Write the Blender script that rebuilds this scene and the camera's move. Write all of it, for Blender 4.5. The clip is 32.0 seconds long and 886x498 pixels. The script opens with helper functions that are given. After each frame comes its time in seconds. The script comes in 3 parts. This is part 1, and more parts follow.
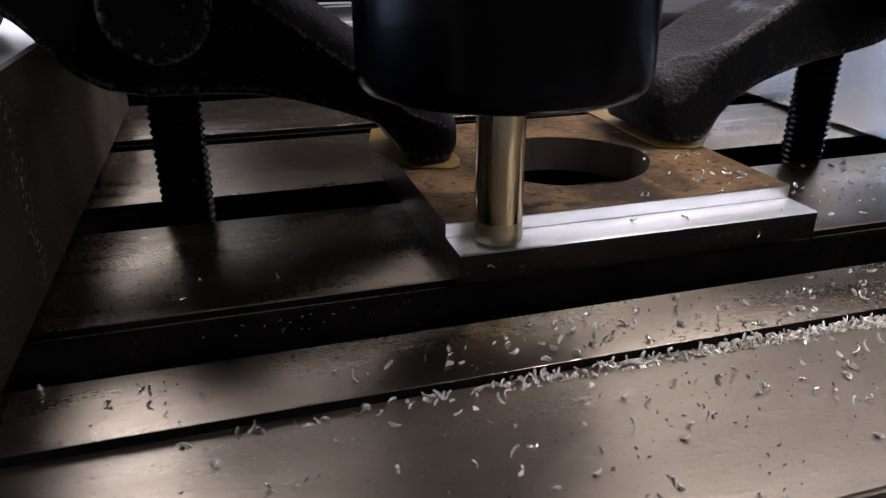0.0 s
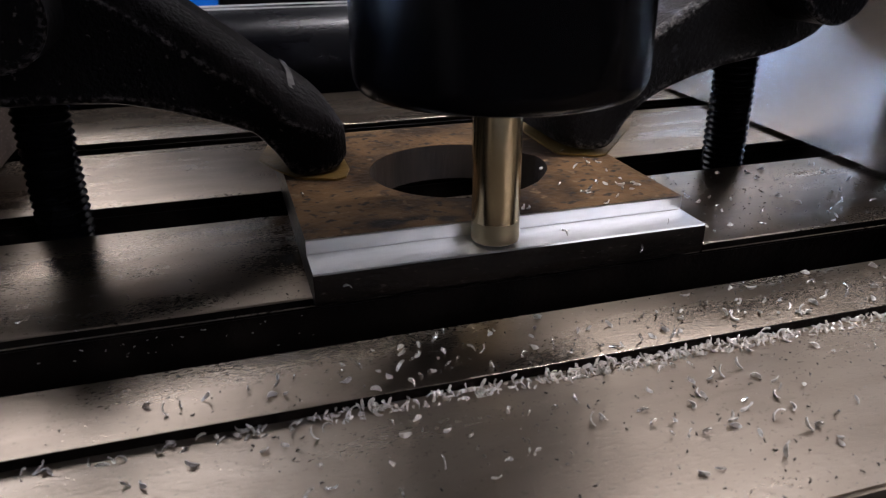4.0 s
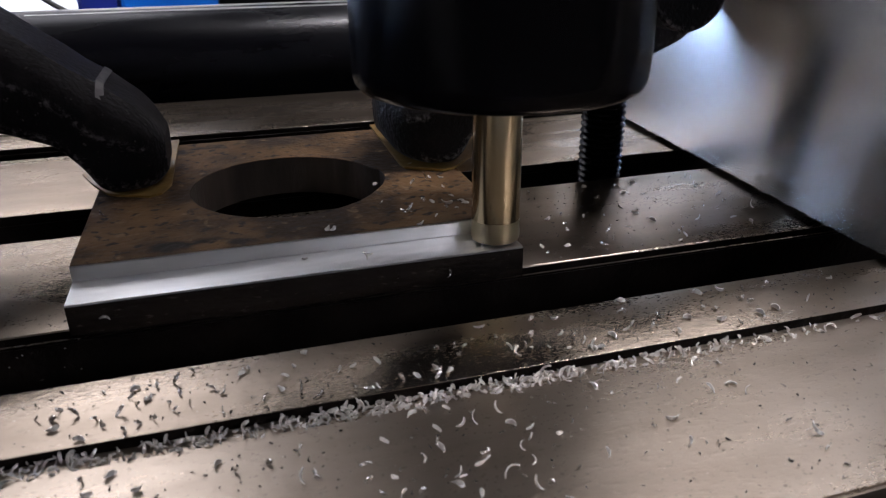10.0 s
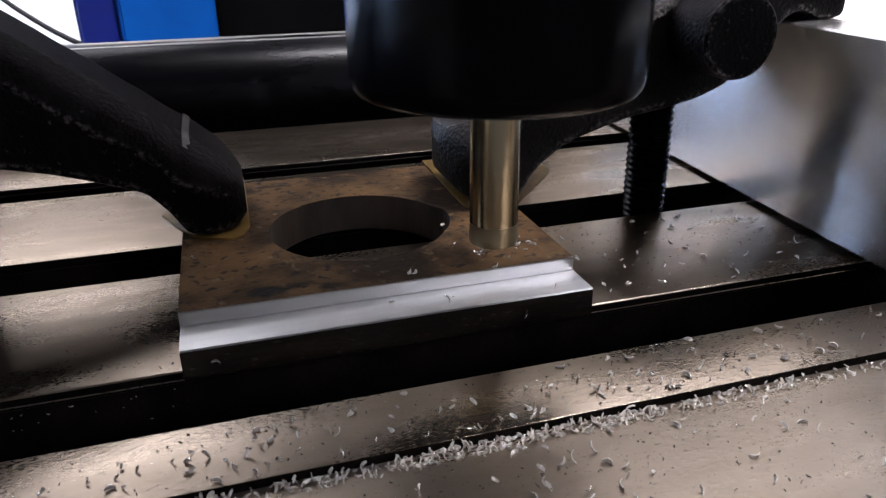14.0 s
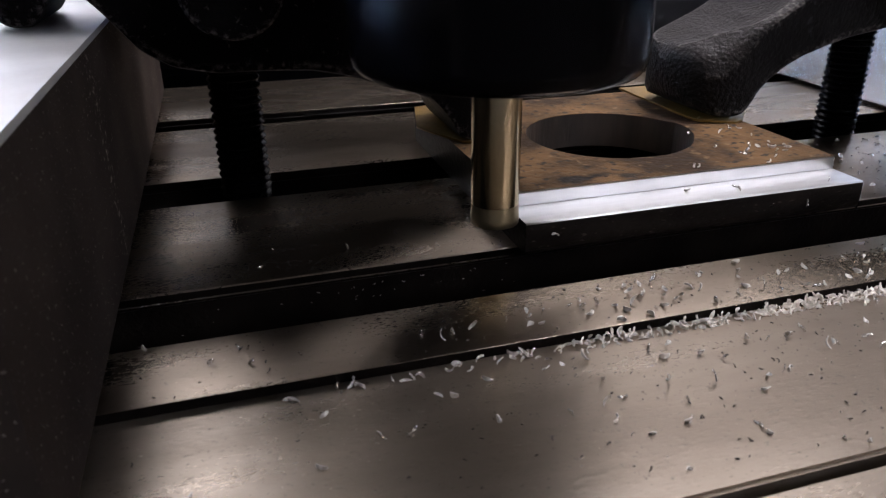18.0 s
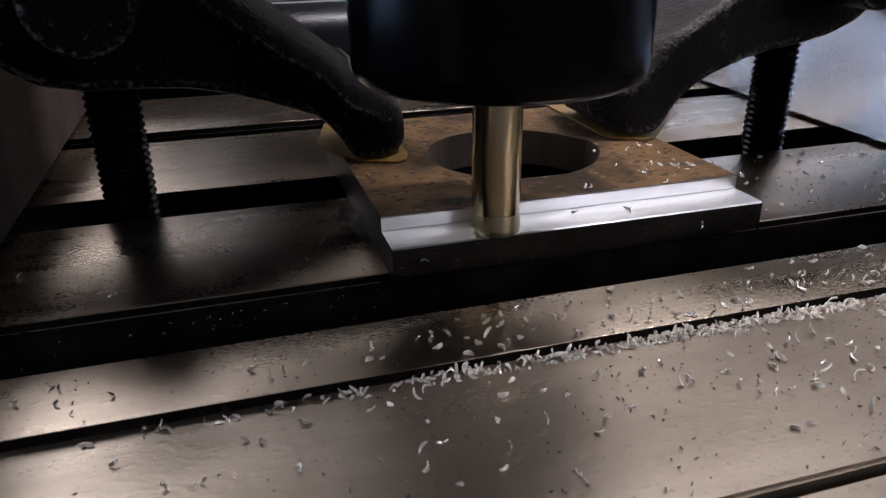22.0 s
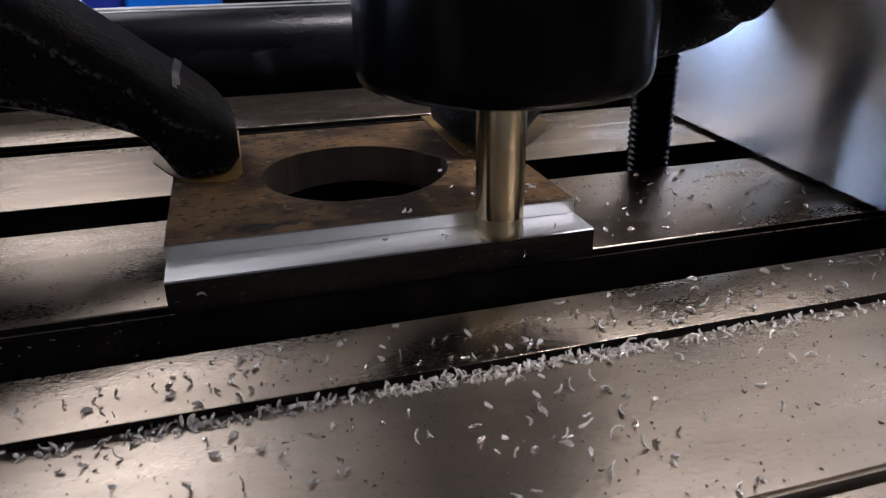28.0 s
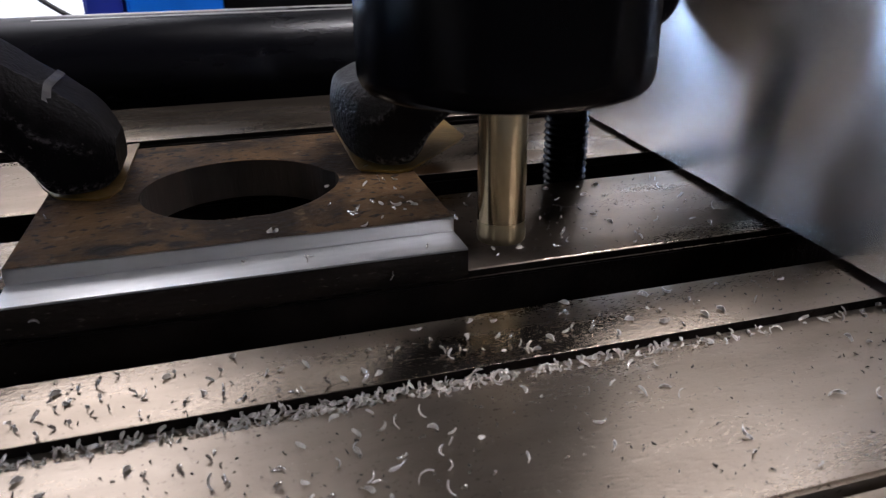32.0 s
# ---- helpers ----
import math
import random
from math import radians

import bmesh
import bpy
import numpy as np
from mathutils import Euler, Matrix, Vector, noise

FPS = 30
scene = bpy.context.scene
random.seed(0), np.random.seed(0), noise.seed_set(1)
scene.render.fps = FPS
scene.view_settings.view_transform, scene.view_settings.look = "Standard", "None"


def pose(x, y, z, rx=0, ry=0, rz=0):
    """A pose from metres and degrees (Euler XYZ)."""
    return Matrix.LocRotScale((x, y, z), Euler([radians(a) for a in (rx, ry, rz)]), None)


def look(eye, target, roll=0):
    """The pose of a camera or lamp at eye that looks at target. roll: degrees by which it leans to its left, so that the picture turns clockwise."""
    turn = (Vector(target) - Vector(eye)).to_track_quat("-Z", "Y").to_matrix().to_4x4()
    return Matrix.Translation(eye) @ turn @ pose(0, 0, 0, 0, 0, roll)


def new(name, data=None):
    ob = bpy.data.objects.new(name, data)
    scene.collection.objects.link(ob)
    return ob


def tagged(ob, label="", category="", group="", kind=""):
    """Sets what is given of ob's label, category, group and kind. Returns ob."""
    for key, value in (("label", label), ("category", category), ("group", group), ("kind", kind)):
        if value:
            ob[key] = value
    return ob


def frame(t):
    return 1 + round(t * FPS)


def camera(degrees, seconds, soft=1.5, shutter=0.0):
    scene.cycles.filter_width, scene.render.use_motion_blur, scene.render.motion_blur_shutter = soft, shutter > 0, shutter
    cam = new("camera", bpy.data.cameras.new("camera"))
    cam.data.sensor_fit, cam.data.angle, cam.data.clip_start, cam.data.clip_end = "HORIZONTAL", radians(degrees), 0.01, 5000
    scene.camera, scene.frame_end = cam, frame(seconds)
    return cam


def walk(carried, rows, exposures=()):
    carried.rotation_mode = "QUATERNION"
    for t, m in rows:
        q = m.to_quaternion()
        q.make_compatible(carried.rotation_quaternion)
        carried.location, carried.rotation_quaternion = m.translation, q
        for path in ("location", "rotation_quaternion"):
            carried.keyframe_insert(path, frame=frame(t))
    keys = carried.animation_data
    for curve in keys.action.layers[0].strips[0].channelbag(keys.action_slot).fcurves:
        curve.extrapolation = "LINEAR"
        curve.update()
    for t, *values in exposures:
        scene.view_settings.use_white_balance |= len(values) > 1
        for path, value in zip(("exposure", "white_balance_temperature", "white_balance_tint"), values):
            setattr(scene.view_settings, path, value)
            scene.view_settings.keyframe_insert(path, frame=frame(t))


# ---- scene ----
# A milling machine: the table with its load travels past the spindle; the camera hangs on the head.
cam = camera(62.4, 32.0, 1.2)
cam.data.dof.use_dof, cam.data.dof.focus_distance, cam.data.dof.aperture_fstop = True, 0.165, 52.0
# seconds, table travel mm, eye height mm over the table, pitch, roll, yaw
SWING = [
    (0.0, 0.02, 61.81, -23.65, 0.22, -16.35),
    (0.5, 3.40, 62.35, -23.92, 0.20, -16.58),
    (1.0, 6.62, 61.90, -23.74, 0.20, -16.66),
    (1.5, 9.91, 61.99, -23.84, 0.17, -16.65),
    (2.0, 13.21, 61.72, -23.68, 0.20, -16.60),
    (2.5, 16.66, 62.00, -23.80, 0.15, -16.58),
    (3.0, 19.98, 62.03, -23.73, 0.28, -16.65),
    (3.5, 23.28, 62.49, -23.86, 0.41, -16.67),
    (5.5, 36.74, 62.28, -23.77, 0.40, -16.67),
    (6.0, 40.12, 62.16, -23.75, 0.39, -16.73),
    (6.5, 43.48, 61.71, -23.41, 0.48, -16.67),
    (7.0, 46.92, 61.95, -23.52, 0.45, -16.67),
    (7.5, 50.23, 61.97, -23.55, 0.43, -16.74),
    (8.0, 53.48, 61.91, -23.50, 0.48, -16.64),
    (8.5, 56.74, 62.01, -23.50, 0.50, -16.62),
    (9.0, 60.14, 62.12, -23.42, 0.50, -16.53),
    (9.5, 63.37, 62.12, -23.52, 0.51, -16.55),
    (10.0, 66.63, 62.28, -23.88, 0.40, -16.67),
    (10.5, 69.87, 62.23, -23.57, 0.46, -16.46),
    (11.0, 73.21, 62.07, -23.56, 0.53, -16.49),
    (11.5, 76.64, 62.31, -23.58, 0.44, -16.44),
    (12.0, 78.93, 62.88, -23.06, 0.56, -16.48),
    (12.5, 78.71, 73.25, -22.57, 0.79, -17.07),
    (13.0, 70.27, 72.74, -22.64, 0.78, -16.80),
    (13.5, 60.01, 72.71, -23.42, 0.68, -16.99),
    (14.0, 50.23, 72.91, -23.42, 0.65, -16.93),
    (14.5, 40.41, 72.79, -23.25, 0.70, -16.79),
    (16.5, 0.68, 72.17, -23.39, 0.81, -17.23),
    (17.0, -9.71, 71.25, -22.96, 0.79, -17.31),
    (17.5, -14.65, 69.26, -23.73, 0.79, -17.29),
    (18.0, -14.45, 60.50, -24.61, 0.50, -16.78),
    (18.5, -11.61, 60.62, -24.82, 0.54, -17.33),
    (19.0, -8.34, 60.30, -24.22, 0.63, -17.11),
    (19.5, -4.83, 60.27, -24.03, 0.65, -16.79),
    (20.0, -1.48, 60.23, -23.97, 0.68, -16.88),
    (20.5, 1.94, 60.03, -23.87, 0.64, -16.82),
    (21.0, 5.13, 60.01, -23.90, 0.65, -16.85),
    (21.5, 8.31, 60.21, -24.01, 0.62, -16.94),
    (22.0, 11.90, 60.22, -23.85, 0.67, -16.76),
    (22.5, 15.02, 60.39, -24.11, 0.62, -16.84),
    (23.0, 18.45, 60.23, -24.08, 0.66, -16.79),
    (23.5, 21.71, 60.42, -24.11, 0.64, -16.74),
    (24.0, 25.10, 60.54, -24.04, 0.65, -16.71),
    (24.5, 28.46, 60.54, -23.92, 0.67, -16.73),
    (25.0, 31.77, 60.43, -23.87, 0.67, -16.70),
    (25.5, 34.96, 60.66, -24.16, 0.58, -16.66),
    (27.5, 48.60, 60.46, -23.63, 0.63, -16.42),
    (28.0, 51.90, 60.53, -23.68, 0.62, -16.43),
    (28.5, 55.25, 60.46, -23.59, 0.64, -16.37),
    (29.0, 58.60, 60.30, -23.26, 0.70, -16.23),
    (29.5, 61.75, 60.56, -23.44, 0.67, -16.34),
    (30.0, 64.94, 60.58, -23.44, 0.67, -16.25),
    (30.5, 68.15, 60.74, -23.56, 0.62, -16.32),
    (31.0, 71.61, 60.63, -23.35, 0.69, -16.23),
    (31.5, 74.83, 60.64, -23.38, 0.74, -16.33),
    (32.0, 78.18, 60.50, -23.35, 0.77, -16.35),
]
walk(cam, [(t, pose(0, 0, z / 1000, 90 + pitch, roll, yaw)) for t, x, z, pitch, roll, yaw in SWING],
     [(0.0, 0.0, 5900, 19), (32.0, 0.0, 5900, 19)])

# ---- light ----
world = bpy.data.worlds.new("world")
scene.world = world
world.use_nodes = True
world.node_tree.nodes["Background"].inputs[0].default_value = (0.9, 0.95, 1.0, 1)
world.node_tree.nodes["Background"].inputs[1].default_value = 0.0


def area_lamp(name, eye, target, sx, sy, watts, color):
    data = bpy.data.lights.new(name, "AREA")
    data.shape, data.size, data.size_y, data.energy, data.color = "RECTANGLE", sx, sy, watts, color
    ob = new(name, data)
    ob.matrix_world = look(eye, target)
    return ob


area_lamp("ceiling_lamp_light", (0.95, 0.35, 2.52), (0.95, 0.35, 0), 1.2, 0.3, 120, (1.0, 0.94, 0.87))
area_lamp("ceiling_lamp_light", (1.7, 1.65, 2.52), (1.7, 1.65, 0), 1.6, 0.8, 6, (1.0, 0.95, 0.88))
# Unseen fill lamp, added for the bright patch at the table's front left.
area_lamp("fill_lamp_light", (-0.276, 0.918, 0.788), (0.0, 0.11, 0.0), 0.46, 0.46, 1.25, (1.0, 0.98, 0.93)).data.shape = "DISK"

# ---- materials ----


def node_mat(name, color, metal=0.0, rough=0.5, color2=None, mix_scale=60.0, grain=400.0, bump=0.1, rough_var=0.1,
             stretch=(1, 1, 1), detail=6.0, low=0.35, high=0.65, spec=0.5, vary=0.0, aniso=0.0, blotch=0.0):
    """Two colours mixed by a coarse noise, gloss and relief by a fine one."""
    m = bpy.data.materials.new(name)
    m.use_nodes = True
    n, l = m.node_tree.nodes, m.node_tree.links
    b = n["Principled BSDF"]
    b.inputs["Metallic"].default_value, b.inputs["Specular IOR Level"].default_value = metal, spec
    if aniso:
        up = n.new("ShaderNodeCombineXYZ")
        up.inputs[0].default_value, up.inputs[2].default_value = 0.25, 1.0
        l.new(up.outputs[0], b.inputs["Tangent"])
        b.inputs["Anisotropic"].default_value = aniso
    tc, mp = n.new("ShaderNodeTexCoord"), n.new("ShaderNodeMapping")
    mp.inputs["Scale"].default_value = stretch
    l.new(tc.outputs["Object"], mp.inputs["Vector"])
    coarse, fine = n.new("ShaderNodeTexNoise"), n.new("ShaderNodeTexNoise")
    for node, s in ((coarse, mix_scale), (fine, grain)):
        node.inputs["Scale"].default_value, node.inputs["Detail"].default_value = s, detail
        l.new(mp.outputs[0], node.inputs["Vector"])
    r = n.new("ShaderNodeMapRange")
    r.inputs["From Min"].default_value, r.inputs["From Max"].default_value = low, high
    l.new(coarse.outputs["Fac"], r.inputs["Value"])
    mix = n.new("ShaderNodeMix")
    mix.data_type = "RGBA"
    mix.inputs["A"].default_value, mix.inputs["B"].default_value = (*color, 1), (*(color2 or color), 1)
    l.new(r.outputs[0], mix.inputs["Factor"])
    out = mix.outputs["Result"]
    if vary:
        info, hsv, mr = n.new("ShaderNodeNewGeometry"), n.new("ShaderNodeHueSaturation"), n.new("ShaderNodeMapRange")
        mr.inputs["To Min"].default_value, mr.inputs["To Max"].default_value = 1 - vary, 1 + vary
        l.new(info.outputs["Random Per Island"], mr.inputs["Value"])
        l.new(mr.outputs[0], hsv.inputs["Value"])
        l.new(out, hsv.inputs["Color"])
        out = hsv.outputs[0]
    l.new(out, b.inputs["Base Color"])
    rr = n.new("ShaderNodeMapRange")
    rr.inputs["To Min"].default_value, rr.inputs["To Max"].default_value = rough - rough_var, rough + rough_var
    l.new(fine.outputs["Fac"], rr.inputs["Value"])
    gloss = rr.outputs[0]
    if blotch:
        br, sm = n.new("ShaderNodeMapRange"), n.new("ShaderNodeMath")
        br.inputs["From Min"].default_value, br.inputs["From Max"].default_value = 0.3, 0.7
        br.inputs["To Min"].default_value, br.inputs["To Max"].default_value = -blotch, blotch
        l.new(coarse.outputs["Fac"], br.inputs["Value"])
        l.new(br.outputs[0], sm.inputs[0])
        l.new(gloss, sm.inputs[1])
        gloss = sm.outputs[0]
    l.new(gloss, b.inputs["Roughness"])
    bp = n.new("ShaderNodeBump")
    bp.inputs["Strength"].default_value, bp.inputs["Distance"].default_value = bump, 0.0006
    l.new(fine.outputs["Fac"], bp.inputs["Height"])
    l.new(bp.outputs[0], b.inputs["Normal"])
    return m


def add_spots(m, color, scale, low, high, stretch=(1, 1, 1), center=None, radii=None):
    """Specks where a noise is high; with a centre and radii (metres), a ragged stain there."""
    n, l = m.node_tree.nodes, m.node_tree.links
    b = n["Principled BSDF"]
    old = b.inputs["Base Color"].links[0].from_socket
    tc, mp, ns, r = n.new("ShaderNodeTexCoord"), n.new("ShaderNodeMapping"), n.new("ShaderNodeTexNoise"), n.new("ShaderNodeMapRange")
    mp.inputs["Scale"].default_value = stretch
    l.new(tc.outputs["Object"], mp.inputs["Vector"])
    l.new(mp.outputs[0], ns.inputs["Vector"])
    ns.inputs["Scale"].default_value, ns.inputs["Detail"].default_value = scale, 5
    fac = ns.outputs["Fac"]
    if center:
        sub, sc, ln, add = n.new("ShaderNodeVectorMath"), n.new("ShaderNodeVectorMath"), n.new("ShaderNodeVectorMath"), n.new("ShaderNodeMath")
        sub.operation, sc.operation, ln.operation, add.operation = "SUBTRACT", "MULTIPLY", "LENGTH", "SUBTRACT"
        sub.inputs[1].default_value = (center[0], center[1], 0)
        sc.inputs[1].default_value = (1 / radii[0], 1 / radii[1], 0)
        l.new(tc.outputs["Object"], sub.inputs[0])
        l.new(sub.outputs[0], sc.inputs[0])
        l.new(sc.outputs[0], ln.inputs[0])
        l.new(fac, add.inputs[0])
        half = n.new("ShaderNodeMath")
        half.operation = "MULTIPLY"
        half.inputs[1].default_value = 0.35
        l.new(ln.outputs["Value"], half.inputs[0])
        l.new(half.outputs[0], add.inputs[1])
        fac = add.outputs[0]
    r.inputs["From Min"].default_value, r.inputs["From Max"].default_value = low, high
    l.new(fac, r.inputs["Value"])
    mix = n.new("ShaderNodeMix")
    mix.data_type = "RGBA"
    mix.inputs["B"].default_value = (*color, 1)
    l.new(r.outputs[0], mix.inputs["Factor"])
    l.new(old, mix.inputs["A"])
    l.new(mix.outputs["Result"], b.inputs["Base Color"])


def ground_finish(m, dull=0.045):
    """A ground surface: a tight sheen, pitted in short streaks, over a little dull grey."""
    n, l = m.node_tree.nodes, m.node_tree.links
    b = n["Principled BSDF"]
    tc, mp, ns, r, pits = n.new("ShaderNodeTexCoord"), n.new("ShaderNodeMapping"), n.new("ShaderNodeTexNoise"), n.new("ShaderNodeMapRange"), n.new("ShaderNodeBump")
    mp.inputs["Scale"].default_value = (0.6, 1.4, 1)
    l.new(tc.outputs["Object"], mp.inputs["Vector"])
    l.new(mp.outputs[0], ns.inputs["Vector"])
    ns.inputs["Scale"].default_value, ns.inputs["Detail"].default_value = 850, 3
    r.inputs["From Min"].default_value, r.inputs["From Max"].default_value = 0.5, 0.72
    l.new(ns.outputs["Fac"], r.inputs["Value"])
    pits.inputs["Strength"].default_value, pits.inputs["Distance"].default_value = 0.055, 0.0004
    l.new(r.outputs[0], pits.inputs["Height"])
    l.new(b.inputs["Normal"].links[0].from_socket, pits.inputs["Normal"])
    l.new(pits.outputs[0], b.inputs["Normal"])
    sheen, flat, mix = n.new("ShaderNodeBsdfAnisotropic"), n.new("ShaderNodeBsdfDiffuse"), n.new("ShaderNodeMixShader")
    sheen.distribution = "BECKMANN"
    for node in (sheen, flat):
        l.new(b.inputs["Base Color"].links[0].from_socket, node.inputs["Color"])
        l.new(b.inputs["Normal"].links[0].from_socket, node.inputs["Normal"])
    l.new(b.inputs["Roughness"].links[0].from_socket, sheen.inputs["Roughness"])
    mix.inputs[0].default_value = dull
    l.new(sheen.outputs[0], mix.inputs[1])
    l.new(flat.outputs[0], mix.inputs[2])
    l.new(mix.outputs[0], n["Material Output"].inputs["Surface"])


def add_wear(m, color, radius, amount):
    """Worn bright metal along the edges, broken up by a noise."""
    n, l = m.node_tree.nodes, m.node_tree.links
    b = n["Principled BSDF"]
    old = b.inputs["Base Color"].links[0].from_socket
    bev, geo, dot = n.new("ShaderNodeBevel"), n.new("ShaderNodeNewGeometry"), n.new("ShaderNodeVectorMath")
    bev.samples, dot.operation = 4, "DOT_PRODUCT"
    bev.inputs["Radius"].default_value = radius
    l.new(bev.outputs[0], dot.inputs[0])
    l.new(geo.outputs["Normal"], dot.inputs[1])
    edge, ns, br, mul = n.new("ShaderNodeMapRange"), n.new("ShaderNodeTexNoise"), n.new("ShaderNodeMapRange"), n.new("ShaderNodeMath")
    edge.inputs["From Min"].default_value, edge.inputs["From Max"].default_value = 0.9985, 0.975
    l.new(dot.outputs["Value"], edge.inputs["Value"])
    tc = n.new("ShaderNodeTexCoord")
    l.new(tc.outputs["Object"], ns.inputs["Vector"])
    ns.inputs["Scale"].default_value, ns.inputs["Detail"].default_value = 900, 8
    br.inputs["From Min"].default_value, br.inputs["From Max"].default_value = 0.46, 0.66
    br.inputs["To Max"].default_value = amount
    l.new(ns.outputs["Fac"], br.inputs["Value"])
    mul.operation = "MULTIPLY"
    l.new(edge.outputs[0], mul.inputs[0])
    l.new(br.outputs[0], mul.inputs[1])
    mix = n.new("ShaderNodeMix")
    mix.data_type = "RGBA"
    mix.inputs["B"].default_value = (*color, 1)
    l.new(mul.outputs[0], mix.inputs["Factor"])
    l.new(old, mix.inputs["A"])
    l.new(mix.outputs["Result"], b.inputs["Base Color"])


def lit_worn_top(m, color, color2, scale):
    """Paints light from above, with some rubbing, as uneven paler grey on upward faces."""
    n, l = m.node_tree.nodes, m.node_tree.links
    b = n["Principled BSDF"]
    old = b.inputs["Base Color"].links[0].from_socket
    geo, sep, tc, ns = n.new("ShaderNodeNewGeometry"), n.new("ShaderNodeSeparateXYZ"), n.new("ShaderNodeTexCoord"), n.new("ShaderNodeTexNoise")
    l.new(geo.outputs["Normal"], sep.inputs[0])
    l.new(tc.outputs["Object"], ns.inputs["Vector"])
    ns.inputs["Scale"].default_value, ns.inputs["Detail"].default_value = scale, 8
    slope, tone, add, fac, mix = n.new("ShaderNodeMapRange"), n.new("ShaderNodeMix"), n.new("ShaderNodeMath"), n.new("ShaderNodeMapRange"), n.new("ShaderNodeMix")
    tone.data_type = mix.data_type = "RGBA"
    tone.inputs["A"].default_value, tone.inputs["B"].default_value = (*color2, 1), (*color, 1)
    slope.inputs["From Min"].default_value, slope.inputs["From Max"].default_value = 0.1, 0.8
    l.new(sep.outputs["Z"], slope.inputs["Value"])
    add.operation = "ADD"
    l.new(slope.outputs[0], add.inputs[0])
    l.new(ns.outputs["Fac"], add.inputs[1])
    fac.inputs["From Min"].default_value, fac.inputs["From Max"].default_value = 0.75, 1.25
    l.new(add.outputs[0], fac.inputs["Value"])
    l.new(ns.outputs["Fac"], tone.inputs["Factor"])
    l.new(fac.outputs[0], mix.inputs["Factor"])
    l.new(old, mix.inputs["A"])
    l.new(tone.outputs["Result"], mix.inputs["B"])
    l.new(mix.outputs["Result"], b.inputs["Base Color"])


def glow_mat(name, color, strength):
    m = bpy.data.materials.new(name)
    m.use_nodes = True
    b = m.node_tree.nodes["Principled BSDF"]
    b.inputs["Base Color"].default_value = (*color, 1)
    b.inputs["Emission Color"].default_value, b.inputs["Emission Strength"].default_value = (*color, 1), strength
    return m


IRON = node_mat("ground_cast_iron", (0.315, 0.262, 0.205), 0.96, 0.285, (0.215, 0.176, 0.136), 55, 2600, 0.025, 0.06, (0.35, 1.2, 1), detail=5, blotch=0.05)
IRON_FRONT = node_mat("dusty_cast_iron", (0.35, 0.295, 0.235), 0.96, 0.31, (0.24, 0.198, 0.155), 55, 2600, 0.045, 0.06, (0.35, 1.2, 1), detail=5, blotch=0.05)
# Slot walls and bed: the shade of the slots is put into the colour.
IRON_SIDE = node_mat("shaded_slot_iron", (0.010, 0.0075, 0.006), 0.0, 0.45, (0.004, 0.003, 0.0025), 120, 900, 0.4, spec=0.04)
BRUSHED = node_mat("milled_aluminium", (0.91, 0.895, 0.88), 0.9, 0.225, (0.82, 0.81, 0.80), 40, 1500, 0.0, 0.01, (1, 0.3, 1.8), detail=5, aniso=1.0, blotch=0.01)
RUST = node_mat("rusty_plate_skin", (0.132, 0.076, 0.034), 0.0, 0.66, (0.030, 0.0185, 0.011), 60, 700, 0.5, 0.14, low=0.40, high=0.62, spec=0.06)
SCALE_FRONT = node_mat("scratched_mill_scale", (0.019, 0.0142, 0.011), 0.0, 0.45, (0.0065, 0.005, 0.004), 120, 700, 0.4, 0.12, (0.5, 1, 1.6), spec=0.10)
# Same scale as the front, darkened to hold the shade on the side edges.
SCALE = node_mat("shaded_mill_scale", (0.006, 0.005, 0.0043), 0.0, 0.45, (0.003, 0.0025, 0.002), 90, 500, 0.3, 0.12, (0.6, 1, 2), spec=0.04)
CUT = node_mat("fresh_milled_steel", (0.74, 0.735, 0.72), 1.0, 0.35, (0.64, 0.635, 0.62), 260, 900, 0.003, 0.03, (0.25, 1.6, 1.6), detail=4, blotch=0.03)
FORGED = node_mat("black_forged_steel", (0.0030, 0.0024, 0.0026), 0.0, 0.46, (0.0014, 0.0010, 0.0013), 70, 1000, 0.6, 0.12, spec=0.05)
BLACKED = node_mat("blackened_steel", (0.0014, 0.0012, 0.0018), 0.0, 0.22, (0.001, 0.0009, 0.0013), 40, 900, 0.002, 0.03, spec=0.085)
OXIDE = node_mat("black_oxide_thread", (0.003, 0.003, 0.0035), 0.0, 0.24, (0.002, 0.002, 0.0025), 60, 900, 0.05, 0.06, spec=0.09)
DUST = node_mat("dark_steel_dust", (0.06, 0.05, 0.04), 0.3, 0.5, (0.02, 0.017, 0.014), 300, 900, 0.1, vary=0.4)
BRASS = node_mat("brass_sheet", (0.24, 0.145, 0.034), 0.55, 0.42, (0.15, 0.09, 0.022), 120, 700, 0.15)
TOOLSTEEL = node_mat("coated_carbide", (0.66, 0.56, 0.37), 1.0, 0.2, (0.54, 0.45, 0.29), 60, 300, 0.004, 0.04, (1, 1, 0.03))
FLUTES = node_mat("whirling_flutes", (0.66, 0.57, 0.38), 1.0, 0.3, (0.5, 0.43, 0.28), 60, 300, 0.004, 0.04, (1, 1, 0.03))
FLUTES.node_tree.nodes["Principled BSDF"].inputs["Alpha"].default_value = 0.84
POLISHED = node_mat("shiny_steel_chip", (0.98, 0.96, 0.92), 0.85, 0.11, (0.9, 0.87, 0.82), 300, 1100, 1.0, 0.05, detail=2)
CHIP = node_mat("bright_steel_chip", (0.93, 0.89, 0.82), 0.4, 0.15, (0.74, 0.70, 0.63), 300, 1100, 1.0, 0.06, detail=2, vary=0.2)
